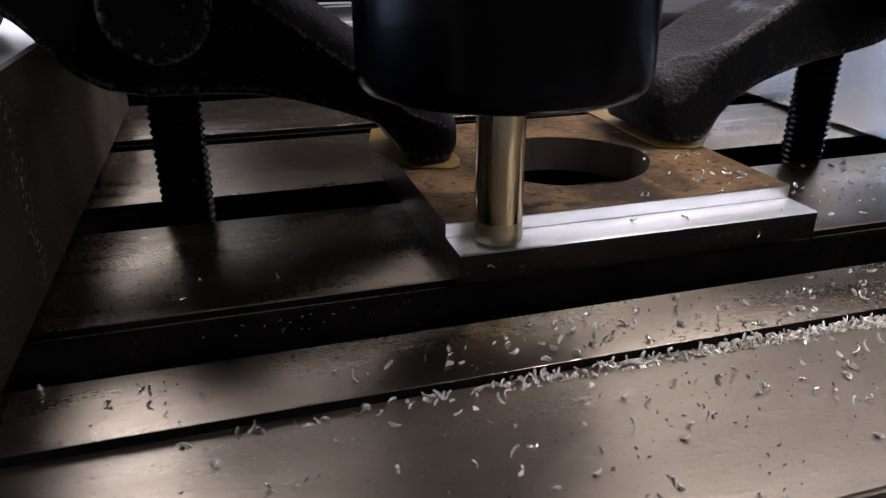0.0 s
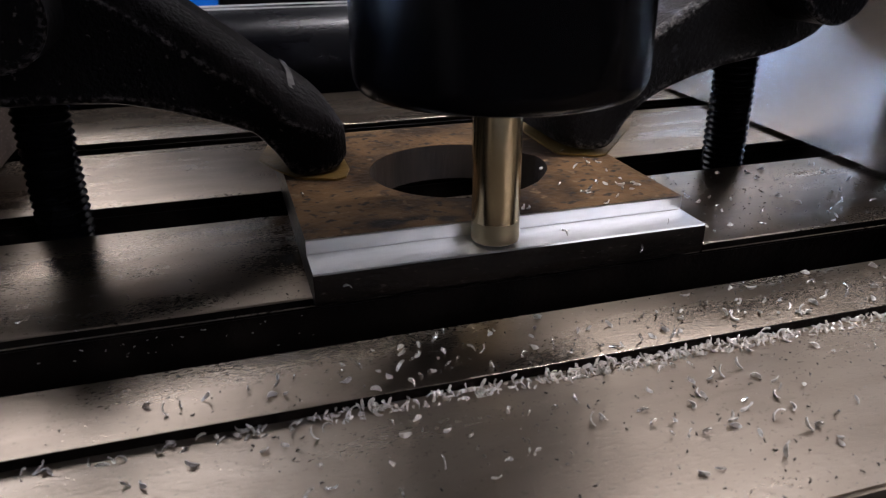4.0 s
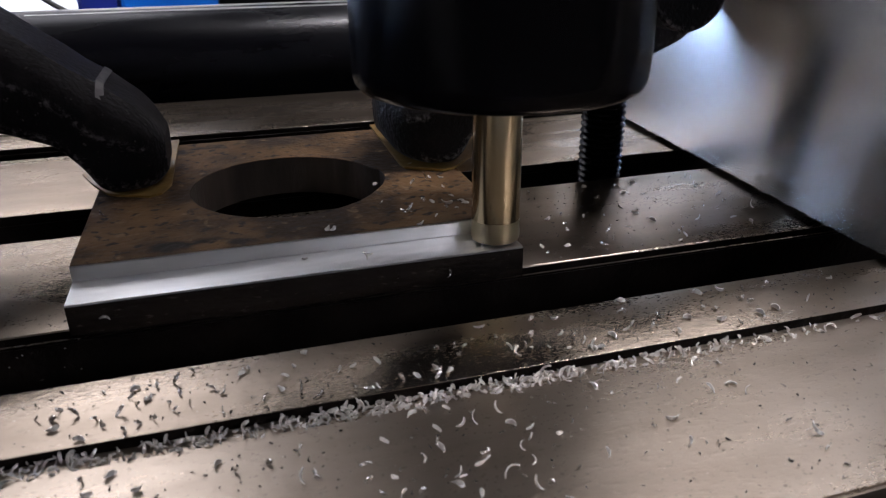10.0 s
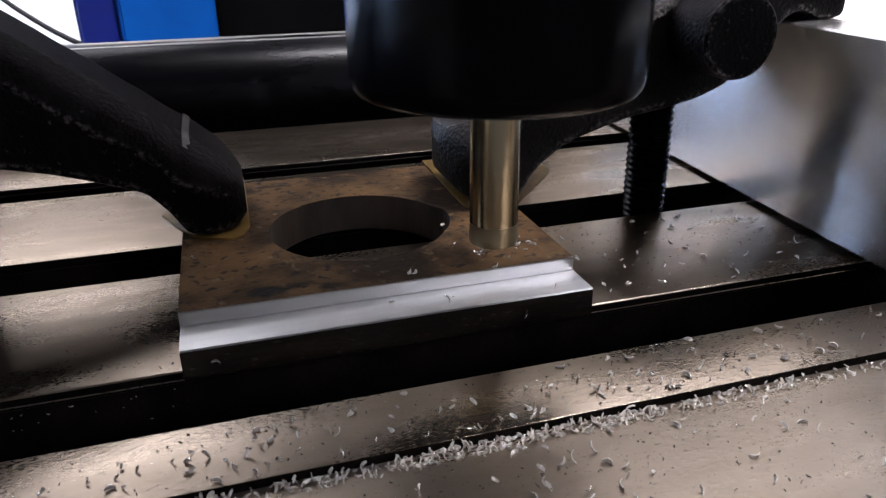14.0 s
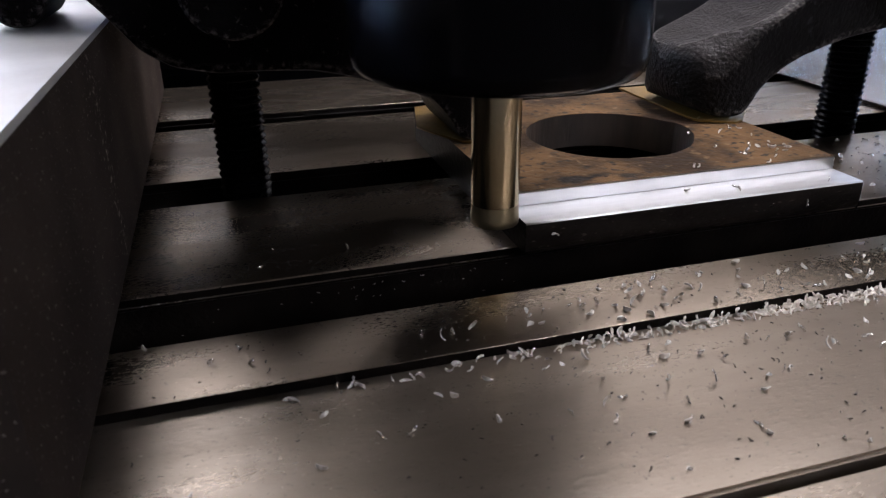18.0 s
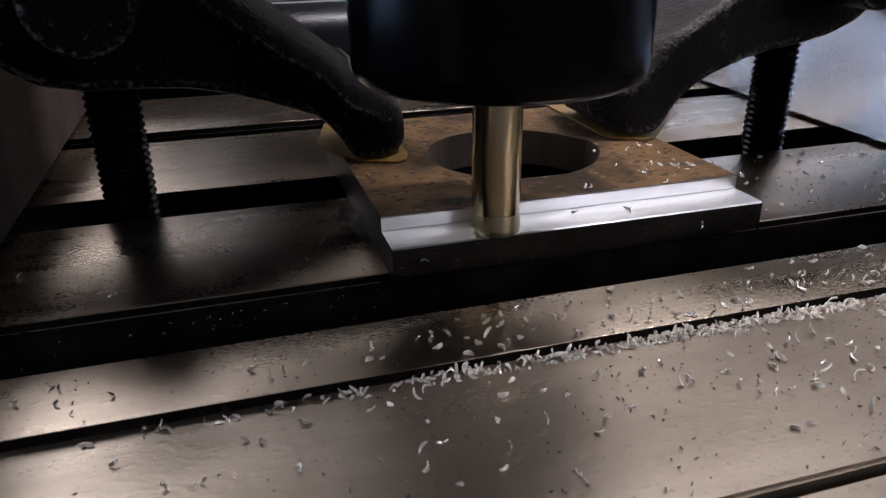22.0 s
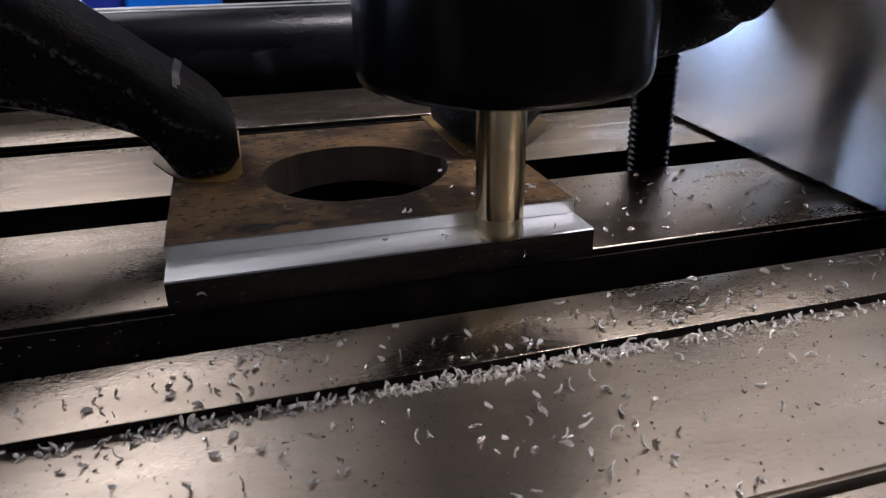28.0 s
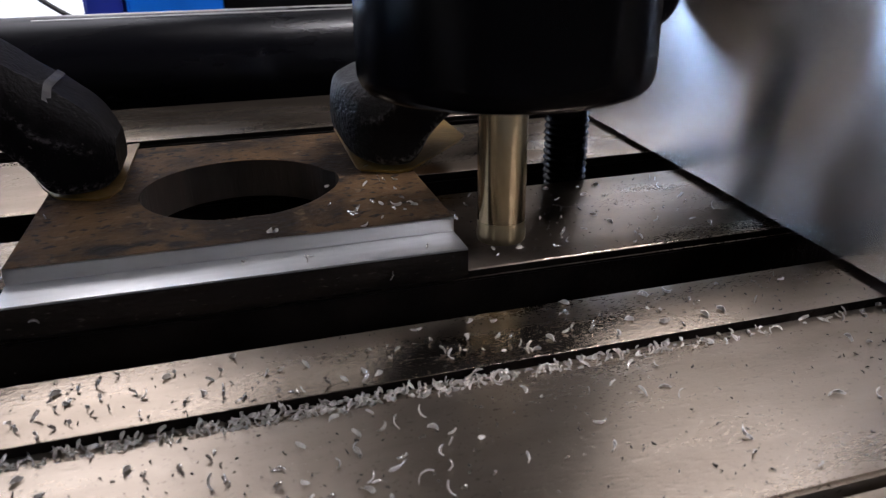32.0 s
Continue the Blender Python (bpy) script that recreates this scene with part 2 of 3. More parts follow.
RUBBER = node_mat("black_rubber_cover", (0.0018, 0.0018, 0.0026), 0.0, 0.32, (0.002, 0.002, 0.003), 30, 300, 0.01, 0.04, (0.25, 1, 1), spec=0.12, blotch=0.12)
BLUE = node_mat("blue_machine_paint", (0.008, 0.13, 0.55), 0.0, 0.3, (0.006, 0.10, 0.45), 12, 500, 0.02)
PALEBLUE = node_mat("pale_blue_paint", (0.45, 0.50, 0.58), 0.0, 0.35, (0.41, 0.46, 0.54), 12, 500, 0.02)
NAVY = node_mat("navy_machine_paint", (0.014, 0.026, 0.24), 0.0, 0.35, (0.011, 0.021, 0.20), 12, 500, 0.02)
GREYMETAL = node_mat("grey_sheet_steel", (0.36, 0.36, 0.34), 0.6, 0.42, (0.26, 0.26, 0.25), 60, 600, 0.1)
DARK = node_mat("dark_machine_casting", (0.004, 0.004, 0.0043), 0.0, 0.6, (0.003, 0.003, 0.003), 20, 300, 0.05, spec=0.03)
WHITE = node_mat("white_wall_paint", (0.80, 0.79, 0.76), 0.0, 0.8, (0.76, 0.75, 0.72), 4, 120, 0.05)
CONCRETE = node_mat("grey_concrete", (0.09, 0.087, 0.084), 0.0, 0.8, (0.06, 0.058, 0.056), 5, 150, 0.2)
GREYWALL = node_mat("grey_wall_paint", (0.12, 0.118, 0.115), 0.0, 0.8, (0.10, 0.098, 0.095), 4, 120, 0.05)
WOOD = node_mat("brown_wood_post", (0.20, 0.13, 0.08), 0.0, 0.5, (0.14, 0.09, 0.055), 20, 200, 0.1, 0.1, (4, 4, 0.4))
HOLEWALL = node_mat("burnt_cut_face", (0.066, 0.049, 0.036), 0.0, 0.5, (0.028, 0.021, 0.016), 160, 900, 0.3, 0.1, (1, 1, 0.2))
SCUFF = node_mat("pale_scuff", (0.10, 0.092, 0.088), 0.3, 0.5, (0.05, 0.046, 0.045), 300, 900, 0.3)
WORN = node_mat("worn_forged_steel", (0.0075, 0.0062, 0.0058), 0.0, 0.46, (0.0035, 0.0028, 0.0028), 70, 1000, 0.8, 0.12, spec=0.12)
# Block sides: unpolished steel, with the face's shade put into the colour.
GREYSTEEL = node_mat("shaded_grey_steel", (0.042, 0.033, 0.028), 0.0, 0.72, (0.022, 0.017, 0.015), 45, 1200, 0.05, 0.08, spec=0.03)
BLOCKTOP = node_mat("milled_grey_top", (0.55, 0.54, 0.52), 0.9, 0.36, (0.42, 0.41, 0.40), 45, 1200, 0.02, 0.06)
CABLE = node_mat("dark_cable_sheath", (0.03, 0.028, 0.026), 0.0, 0.5)
DAYLIGHT = glow_mat("overcast_daylight", (0.60, 0.78, 1.0), 8.5)
# CREAM and HAZE glow in place of the bright background walls.
CREAM = glow_mat("cream_background_glow", (1.0, 0.95, 0.90), 1.6)
HAZE = glow_mat("white_background_glow", (1.0, 0.98, 0.95), 1.15)
DUSK = glow_mat("shaded_daylight", (0.97, 0.97, 1.0), 4.4)
GLASS = bpy.data.materials.new("window_glass")
GLASS.use_nodes = True
GLASS.node_tree.nodes["Principled BSDF"].inputs["Transmission Weight"].default_value = 1.0
GLASS.node_tree.nodes["Principled BSDF"].inputs["Roughness"].default_value = 0.02
LAMP = glow_mat("lamp_diffuser", (1.0, 0.97, 0.93), 2.0)

# Clamp tops: light from above is put into the colour, over rubbed steel.
lit_worn_top(WORN, (0.034, 0.029, 0.0275), (0.010, 0.0082, 0.0078), 160)
add_spots(WORN, (0.075, 0.058, 0.032), 60, 0.56, 0.70, center=(0.146, -0.002), radii=(0.010, 0.012))
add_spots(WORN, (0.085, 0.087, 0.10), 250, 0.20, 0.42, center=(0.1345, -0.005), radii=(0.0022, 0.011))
add_wear(WORN, (0.30, 0.28, 0.255), 0.002, 0.6)
lit_worn_top(FORGED, (0.017, 0.0135, 0.0135), (0.0048, 0.0038, 0.004), 200)
add_wear(FORGED, (0.13, 0.115, 0.11), 0.002, 0.7)
add_spots(FORGED, (0.05, 0.045, 0.04), 700, 0.66, 0.75)
add_spots(SCALE_FRONT, (0.09, 0.075, 0.062), 900, 0.62, 0.74, (0.5, 1, 1.5))
add_spots(RUST, (0.025, 0.020, 0.017), 420, 0.56, 0.66)
add_spots(RUST, (0.17, 0.115, 0.066), 300, 0.62, 0.74)
add_spots(RUST, (0.016, 0.014, 0.013), 130, 0.22, 0.36, center=(-0.0225, 0.0135), radii=(0.0095, 0.0034))
add_spots(RUST, (0.022, 0.018, 0.015), 130, 0.24, 0.40, center=(-0.012, 0.012), radii=(0.005, 0.0026))
add_spots(RUST, (0.020, 0.017, 0.015), 130, 0.26, 0.42, center=(-0.020, 0.078), radii=(0.012, 0.006))
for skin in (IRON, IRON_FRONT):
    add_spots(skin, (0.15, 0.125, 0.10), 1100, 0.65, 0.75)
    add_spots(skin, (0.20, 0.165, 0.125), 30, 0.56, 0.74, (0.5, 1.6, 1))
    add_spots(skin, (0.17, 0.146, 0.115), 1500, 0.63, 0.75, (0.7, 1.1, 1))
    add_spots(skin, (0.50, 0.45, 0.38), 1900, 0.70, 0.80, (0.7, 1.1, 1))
ground_finish(IRON)
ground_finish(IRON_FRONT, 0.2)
add_spots(BRUSHED, (0.34, 0.33, 0.32), 420, 0.67, 0.74, (1, 0.35, 0.8))
add_spots(BRUSHED, (0.99, 0.98, 0.97), 300, 0.68, 0.76, (1, 0.6, 0.25))
add_spots(GREYSTEEL, (0.20, 0.18, 0.16), 1500, 0.64, 0.70)
add_spots(GREYSTEEL, (0.26, 0.235, 0.21), 700, 0.52, 0.66, center=(0.0, 0.075), radii=(0.02, 0.014))

# ---- mesh helpers (millimetres in, metres out) ----
MM = 0.001


def mesh_of(name, bm, material, smooth=35):
    me = bpy.data.meshes.new(name)
    bmesh.ops.recalc_face_normals(bm, faces=bm.faces)
    for f in bm.faces:
        f.smooth = True
    for e in bm.edges:
        e.smooth = len(e.link_faces) == 2 and e.calc_face_angle(0) < radians(smooth)
    bm.to_mesh(me)
    bm.free()
    for m in material if isinstance(material, (list, tuple)) else [material]:
        me.materials.append(m)
    return me


def part(name, bm, material, parent, label="", smooth=35):
    ob = new(name, mesh_of(name, bm, material, smooth))
    ob.parent = parent
    return tagged(ob, label)


def thing(name, x, y, z, label, category, group="", kind="", rz=0):
    ob = new(name)
    ob.empty_display_size = 0.01
    ob.matrix_basis = pose(x * MM, y * MM, z * MM, 0, 0, rz)
    return tagged(ob, label, category, group, kind)


def box(x0, x1, y0, y1, z0, z1, bevel=0.4, segments=2):
    bm = bmesh.new()
    bmesh.ops.create_cube(bm, size=1)
    for v in bm.verts:
        v.co = Vector(((x0 + x1) / 2 + v.co.x * (x1 - x0), (y0 + y1) / 2 + v.co.y * (y1 - y0), (z0 + z1) / 2 + v.co.z * (z1 - z0))) * MM
    if bevel:
        bmesh.ops.bevel(bm, geom=bm.edges[:], offset=bevel * MM, segments=segments, affect="EDGES")
    return bm


def prism(profile, axis, a, b, bevel=0.0):
    """A closed outline, stretched along an axis from a to b. Outline in the two other axes, in order."""
    bm = bmesh.new()
    rings = []
    for s in (a, b):
        ring = []
        for p, q in profile:
            co = {"x": (s, p, q), "y": (p, s, q), "z": (p, q, s)}[axis]
            ring.append(bm.verts.new(Vector(co) * MM))
        rings.append(ring)
    n = len(profile)
    for i in range(n):
        bm.faces.new((rings[0][i], rings[0][(i + 1) % n], rings[1][(i + 1) % n], rings[1][i]))
    bm.faces.new(rings[0][::-1])
    bm.faces.new(rings[1])
    if bevel:
        bmesh.ops.bevel(bm, geom=bm.edges[:], offset=bevel * MM, segments=2, affect="EDGES")
    return bm


def lathe(profile, n=64, axis="z", center=(0, 0)):
    """Turns radius-height pairs round an axis."""
    bm = bmesh.new()
    rings = []
    for r, h in profile:
        ring = []
        for i in range(n):
            a = 2 * math.pi * i / n
            p, q = center[0] + r * math.cos(a), center[1] + r * math.sin(a)
            ring.append(bm.verts.new(Vector((p, q, h) if axis == "z" else (p, h, q) if axis == "y" else (h, p, q)) * MM))
        rings.append(ring)
    for u, v in zip(rings, rings[1:]):
        for i in range(n):
            bm.faces.new((u[i], u[(i + 1) % n], v[(i + 1) % n], v[i]))
    bm.faces.new(rings[0][::-1])
    bm.faces.new(rings[-1])
    return bm


def loft(stations, back=None, rough=0.16):
    """A forged bar along x; stations: x, bottom, top, half width, front edge radius. Rounded edges, pebbled skin."""
    st = np.array(stations, float)
    xs = [st[0, 0]]
    for a, b in zip(st[:-1, 0], st[1:, 0]):
        k = max(1, math.ceil(abs(b - a) / 1.1))
        xs += [a + (b - a) * (i + 1) / k for i in range(k)]
    cols = [np.interp(xs, st[:, 0], st[:, i]) for i in range(1, 5)]
    for _ in range(2):
        cols = [np.concatenate(([c[0]], (c[:-2] + 2 * c[1:-1] + c[2:]) / 4, [c[-1]])) for c in cols]
    bm = bmesh.new()
    rings = []
    for x, zb, zt, w, c in zip(xs, *cols):
        c = min(c, (zt - zb) * 0.45, w * 0.7)
        k = min(back or c, c)
        b = min(1.5, (zt - zb) * 0.2)
        sec = [(-w + b, zb), (-w + 0.3 * b, zb + 0.3 * b), (-w, zb + b)]
        sec += [(-w, zb + b + (zt - c - zb - b) * i / 6) for i in range(1, 6)]
        sec += [(-w, zt - c), (-w + 0.11 * c, zt - 0.76 * c), (-w + 0.24 * c, zt - 0.52 * c), (-w + 0.38 * c, zt - 0.36 * c), (-w + 0.66 * c, zt - 0.17 * c), (-w + c, zt)]
        sec += [(-w + c + (2 * w - c - k) * i / 9, zt) for i in range(1, 9)]
        sec += [(w - k * (1 - math.sin(a)), zt - k * (1 - math.cos(a))) for a in (radians(22.5 * i) for i in range(5))]
        sec += [(w, zb + b + (zt - k - zb - b) * i / 3) for i in (2, 1)] + [(w, zb + b), (w - b, zb)]
        ring = []
        for p, q in sec:
            v = Vector((x, p, q))
            d = 0.55 * noise.noise(v * 0.13) + 0.30 * noise.noise(v * 0.5) + 0.16 * noise.noise(v * 1.3)
            out = Vector((0, p / w, (q - (zt + zb) / 2) / max(zt - zb, 1) * 2))
            if q < zb + 0.5:
                d = 0
            ring.append(bm.verts.new((v + out.normalized() * d * rough * 2.2) * MM))
        rings.append(ring)
    for u, v in zip(rings, rings[1:]):
        n = len(u)
        for i in range(n):
            bm.faces.new((u[i], u[(i + 1) % n], v[(i + 1) % n], v[i]))
    bm.faces.new(rings[0][::-1])
    bm.faces.new(rings[-1])
    return bm


RIDERS = []  # things that travel with the table
HEAD = []  # things that rise and sink with the head


# ---- the room ----
def wall(name, x0, x1, y0, y1, z0, z1, material):
    ob = new(name, mesh_of(name, box(x0, x1, y0, y1, z0, z1, 0), material))
    return tagged(ob, "plain painted workshop wall" if "wall" in name else "plain workshop surface", name.split("_")[0], kind="structure")


wall("floor", -2300, 3000, -1900, 2500, -1000, -900, CONCRETE)
wall("ceiling", -2300, 3000, -1900, 2500, 2600, 2700, GREYWALL)
# the back wall: openings are x0, x1, bottom, top
BACK = [(-1950, -1500, -600, 900), (-1110, -800, -600, 900), (-765, -215, -600, 2250), (1450, 2850, -870, 830)]
edges = [-2300] + [e for o in BACK for e in o[:2]] + [3000]
for k in range(0, len(edges), 2):
    wall("wall_back_%d" % (k // 2 + 1), edges[k], edges[k + 1], 2200, 2300, -900, 2600, WHITE)
for k, (x0, x1, z0, z1) in enumerate(BACK):
    wall("wall_back_sill_%d" % (k + 1), x0, x1, 2200, 2300, -900, z0, WHITE)
    wall("wall_back_lintel_%d" % (k + 1), x0, x1, 2200, 2300, z1, 2600, WHITE)
wall("wall_front", -2300, 650, -1700, -1600, -900, 2600, GREYWALL)
wall("wall_front_side", 2050, 3000, -1700, -1600, -900, 2600, GREYWALL)
wall("wall_front_sill", 650, 2050, -1700, -1600, -900, 550, GREYWALL)
wall("wall_front_lintel", 650, 2050, -1700, -1600, 1550, 2600, GREYWALL)
for k, (y0, y1, z0, z1) in enumerate(((-1600, 450, -900, 2600), (2120, 2200, -900, 2600), (450, 2120, -900, -150), (450, 2120, 650, 2600))):
    wall("wall_west_%d" % (k + 1), -2100, -2000, y0, y1, z0, z1, WHITE)
wall("wall_east", 2900, 3000, -1600, 2200, -900, 2600, GREYWALL)


def ceiling_lamp(x, y, w, d):
    t = thing("ceiling_lamp", x, y, 2600, "long white ceiling lamp with glowing diffuser", "lamp", "ceiling lamps")
    part("housing", box(-w - 20, w + 20, -d - 20, d + 20, -40, 0, 4), WHITE, t)
    part("diffuser", box(-w, w, -d, d, -56, -41, 4), LAMP, t, "glowing diffuser")


ceiling_lamp(950, 350, 600, 150)
ceiling_lamp(1700, 1650, 800, 400)


def window(name, x, y, z, width, height, post, label, turn=0):
    t = thing(name, x, y, z, label, "window", kind="structure", rz=turn)
    w = width / 2
    for x0, x1, z0, z1 in ((-w, -w + 50, 0, height), (w - 50, w, 0, height), (-w + 50, w - 50, 0, 50), (-w + 50, w - 50, height - 50, height)):
        part("window_frame", box(x0, x1, -30, 30, z0, z1, 4), WHITE, t)
    if post:
        part("window_post", box(post[0], post[1], -32, 32, 50, height - 50, 4), WOOD, t, "brown wooden window post")
    for x0, x1 in ((-w + 50, post[0]), (post[1], w - 50)) if post else ((-w + 50, w - 50),):
        pane = part("pane", box(x0, x1, -4, 4, 50, height - 50, 0), GLASS, t)
        pane.visible_shadow = False


def backdrop(x0, x1, y, z0, z1, material):
    sky = new("backdrop", mesh_of("backdrop", box(x0, x1, y - 5, y + 5, z0, z1, 0), material))
    tagged(sky, "glowing sheet for daylight outside and for the bright background", "sky", kind="structure")


window("window_1", 1350, -1650, 550, 1400, 1000, (-25, 25), "white framed window with bright daylight behind")
# Two glowing openings stand in for the bright background at left and right.
window("glow_opening_2", -490, 2250, -600, 550, 2850, (), "tall narrow glowing opening for the bright white background")
window("glow_opening_3", 2150, 2250, -870, 1400, 1700, (-480, -440), "low wide glowing opening for the bright cream background")
window("window_4", -955, 2250, -600, 310, 1500, (), "narrow window with bluish daylight behind")
window("window_5", -1725, 2250, -600, 450, 1500, (), "window with bluish daylight behind")
window("window_6", -2050, 1285, -150, 1670, 800, (-20, 20), "wide side window with bluish daylight behind", 90)
backdrop(300, 2400, -1880, 250, 1850, DUSK)
backdrop(-860, -120, 2400, -900, 2550, HAZE)
backdrop(1150, 3150, 2470, -1170, 1130, CREAM)
backdrop(-2400, -700, 2480, -900, 1200, DAYLIGHT)
side_sky = new("backdrop", mesh_of("backdrop", box(-2310, -2290, 200, 2400, -900, 1200, 0), DAYLIGHT))
tagged(side_sky, "bluish daylight outside the side window", "sky", kind="structure")


# ---- the machine, standing still ----
def machine_base():
    t = thing("machine_stand", 0, 200, -900, "dark cast stand under the milling table", "stand")
    part("pedestal", box(-300, 300, -150, 500, 0, 780, 20), DARK, t)
    part("saddle", box(-220, 220, -170, 120, 780, 850, 8), DARK, t)


def cabinet():
    t = thing("blue_cabinet", 0, 1300, -900, "blue steel cabinet standing behind the machine", "cabinet")
    part("door", box(-138, 8, -8, 0, 60, 1085, 5, 3), BLUE, t, "bright blue painted door")
    # Unseen panel, added to reflect a bluish sheen into the table.
    part("sheen_panel", box(-110, 8, -8, 0, 1090, 2000, 5, 3), PALEBLUE, t, "unseen pale grey-blue panel for the table's bluish sheen")
    part("side_panel", box(-203, -139, 4, 420, 0, 1100, 6, 3), NAVY, t, "navy painted side panel")
    part("carcass", box(-109, 8, 1, 420, 0, 2005, 3), NAVY, t)
    # Black box for the dark background; its unseen top darkens table reflections.
    d = thing("dark_backing", 0, 1300, -900, "matt black box filling the dark background behind the machine", "cabinet")
    part("front_panel", box(10, 640, 10, 16, 40, 1860, 2), DARK, d)
    part("carcass", box(10, 640, 17, 420, 0, 1870, 3), DARK, d)


def way_cover():
    t = thing("way_cover", 0, 350, -25, "black rubber way cover roll behind the table", "way cover")
    bm = bmesh.new()
    rings = []
    xs = [-420 + 3.0 * i for i in range(226)]
    for x in xs:
        ring = []
        for k in range(40):
            a = 2 * math.pi * k / 40
            r = 26.0 + 0.25 * noise.noise(Vector((x * 0.02, k * 0.3, 0)))
            dx, da = (x - 19.0) / 3.6, (a - math.radians(168)) / 0.12
            r -= 1.6 * math.exp(-dx * dx - da * da)
            ring.append(bm.verts.new(Vector((x, r * math.cos(a), 30 + r * math.sin(a))) * MM))
        rings.append(ring)
    for u, v in zip(rings, rings[1:]):
        for k in range(40):
            bm.faces.new((u[k], u[(k + 1) % 40], v[(k + 1) % 40], v[k]))
    part("rubber_roll", bm, RUBBER, t)
    part("clamp_strip", prism([(-8, 53.8), (-8, 55.0), (1, 56.3), (1, 55.2)], "x", -74, 255, 0.3), GREYMETAL, t, "grey sheet steel strip")


machine_base()
cabinet()


def tubes():
    for x, r in ((800, 22), (860, 26), (915, 18)):
        t = thing("steel_tube", x, 1300, -900, "grey steel tube standing behind the machine", "tube", "grey tubes")
        part("tube", lathe([(r, 0), (r, 1500)], 24), GREYMETAL, t)
    p = thing("blue_post", 975, 1310, -900, "slim navy blue painted steel post", "post")
    part("post", box(-17, 17, -17, 17, 0, 1700, 2), NAVY, p)


tubes()


# Body of the added lamp, out of view.
def fill_lamp():
    t = thing("fill_lamp", -280, 930, 800, "unseen wide black lamp added over the table as fill light", "work lamp")
    m = look((0, 0, 0), (0.28, -0.82, -0.80))
    head = part("shade", lathe([(12, 5), (239, 5), (240, -6), (243, -6), (232, 50), (100, 110), (12, 120)], 48), DARK, t)
    part("diffuser", lathe([(231, 0.5), (236, 3), (234, 4.5)], 48), LAMP, head, "glowing lamp glass")
    head.matrix_basis = m
    rod = part("arm", lathe([(6, 0), (6, 1730)], 16), DARK, t)
    rod.matrix_basis = Matrix.Translation((-0.03, 0.085, 0.07))


fill_lamp()
way_cover()


def cable():
    t = thing("cable", -90, 500, 20, "thin dark cable hanging before the bright background", "cable")
    bm = bmesh.new()
    rings = []
    for i in range(24):
        x = -60 + 4.2 * i
        z = 0.0055 * (x - 62) ** 2 - 20.5
        rings.append([bm.verts.new(Vector((x, 1.9 * math.cos(a * 0.785), z + 1.9 * math.sin(a * 0.785))) * MM) for a in range(8)])
    for u, v in zip(rings, rings[1:]):
        for k in range(8):
            bm.faces.new((u[k], u[(k + 1) % 8], v[(k + 1) % 8], v[k]))
    part("sheath", bm, CABLE, t)


cable()


# ---- the head ----
AX, AY = 47.0, 123.0


def spindle():
    t = thing("collet_nut", AX, AY, 36.0, "smooth black collet nut on the spindle", "collet nut")
    part("nut", lathe([(5.2, 0.5), (18, 0.2), (23.9, 0.2), (24.8, 0.6), (25.5, 1.5), (25.9, 2.8), (26.0, 4), (26.0, 57), (25.4, 59), (23, 60.5)], 96), BLACKED, t)
    part("spindle_nose", lathe([(22, 60.5), (22, 72), (36, 76), (36, 194)], 64), DARK, t)
    HEAD.append(t)
    h = thing("spindle_unit", AX, AY, 230, "dark cast spindle unit over the table", "spindle unit")
    part("head_casting", box(-75, 75, -75, 110, 0, 420, 12, 3), DARK, h)
    HEAD.append(h)
    e = thing("end_mill", AX, AY, 6.4, "gold-tinted round end mill spinning in the nut", "end mill")
    part("shank", lathe([(4.62, 4.5), (4.62, 50)], 48), TOOLSTEEL, e)
    part("cutting_end", lathe([(3.9, 0.3), (4.6, 0.45), (4.72, 1.1), (4.72, 2.2), (4.62, 2.6), (4.62, 4.49)], 48), FLUTES, e, "cutting end, see-through where the flutes whirl")
    HEAD.append(e)


spindle()


# ---- the table ----
def milling_table():
    t = thing("milling_table", 0, 0, -45, "ground cast-iron milling table with long slots, oily", "milling table")

    def strip(y0, y1, under0, under1, bev=0.25):
        z = 45
        prof = [(y0 + 0.15, z - 2.6), (y0 - 0.2, z - 2.3), (y0 - 0.2, z - 1.9), (y0, z - 1.7), (y0, z - 2 * bev), (y0 + 0.27 * bev, z - bev), (y0 + bev, z - 0.27 * bev), (y0 + 2 * bev, z), (y1 - bev, z), (y1, z - bev), (y1, z - 13), (y1 - under1, z - 13.01), (y1 - under1, z - 26), (y0 + under0, z - 26), (y0 + under0, z - 13.01), (y0 + 0.15, z - 13)]
        bm = prism(prof, "x", -330, 560)
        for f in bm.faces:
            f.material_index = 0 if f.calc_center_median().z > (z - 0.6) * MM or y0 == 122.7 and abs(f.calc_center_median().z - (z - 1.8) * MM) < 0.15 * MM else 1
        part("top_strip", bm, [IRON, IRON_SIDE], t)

    strip(89.0, 104.7, 0.5, 6, 0.04)
    strip(122.7, 167.0, 6, 6, 0.16)
    strip(185.0, 235.5, 6, 6, 0.08)
    strip(249.0, 268.4, 6, 0.01, 0.08)
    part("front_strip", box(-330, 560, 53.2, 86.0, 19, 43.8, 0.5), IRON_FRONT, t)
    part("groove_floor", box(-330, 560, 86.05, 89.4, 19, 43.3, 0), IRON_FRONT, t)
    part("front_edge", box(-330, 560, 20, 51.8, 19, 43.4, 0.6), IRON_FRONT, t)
    part("back_strip", box(-330, 560, 269.5, 304.5, 19, 44.6, 0.6), IRON, t)
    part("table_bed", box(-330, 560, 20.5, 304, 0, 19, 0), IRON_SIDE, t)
    RIDERS.append(t)


milling_table()


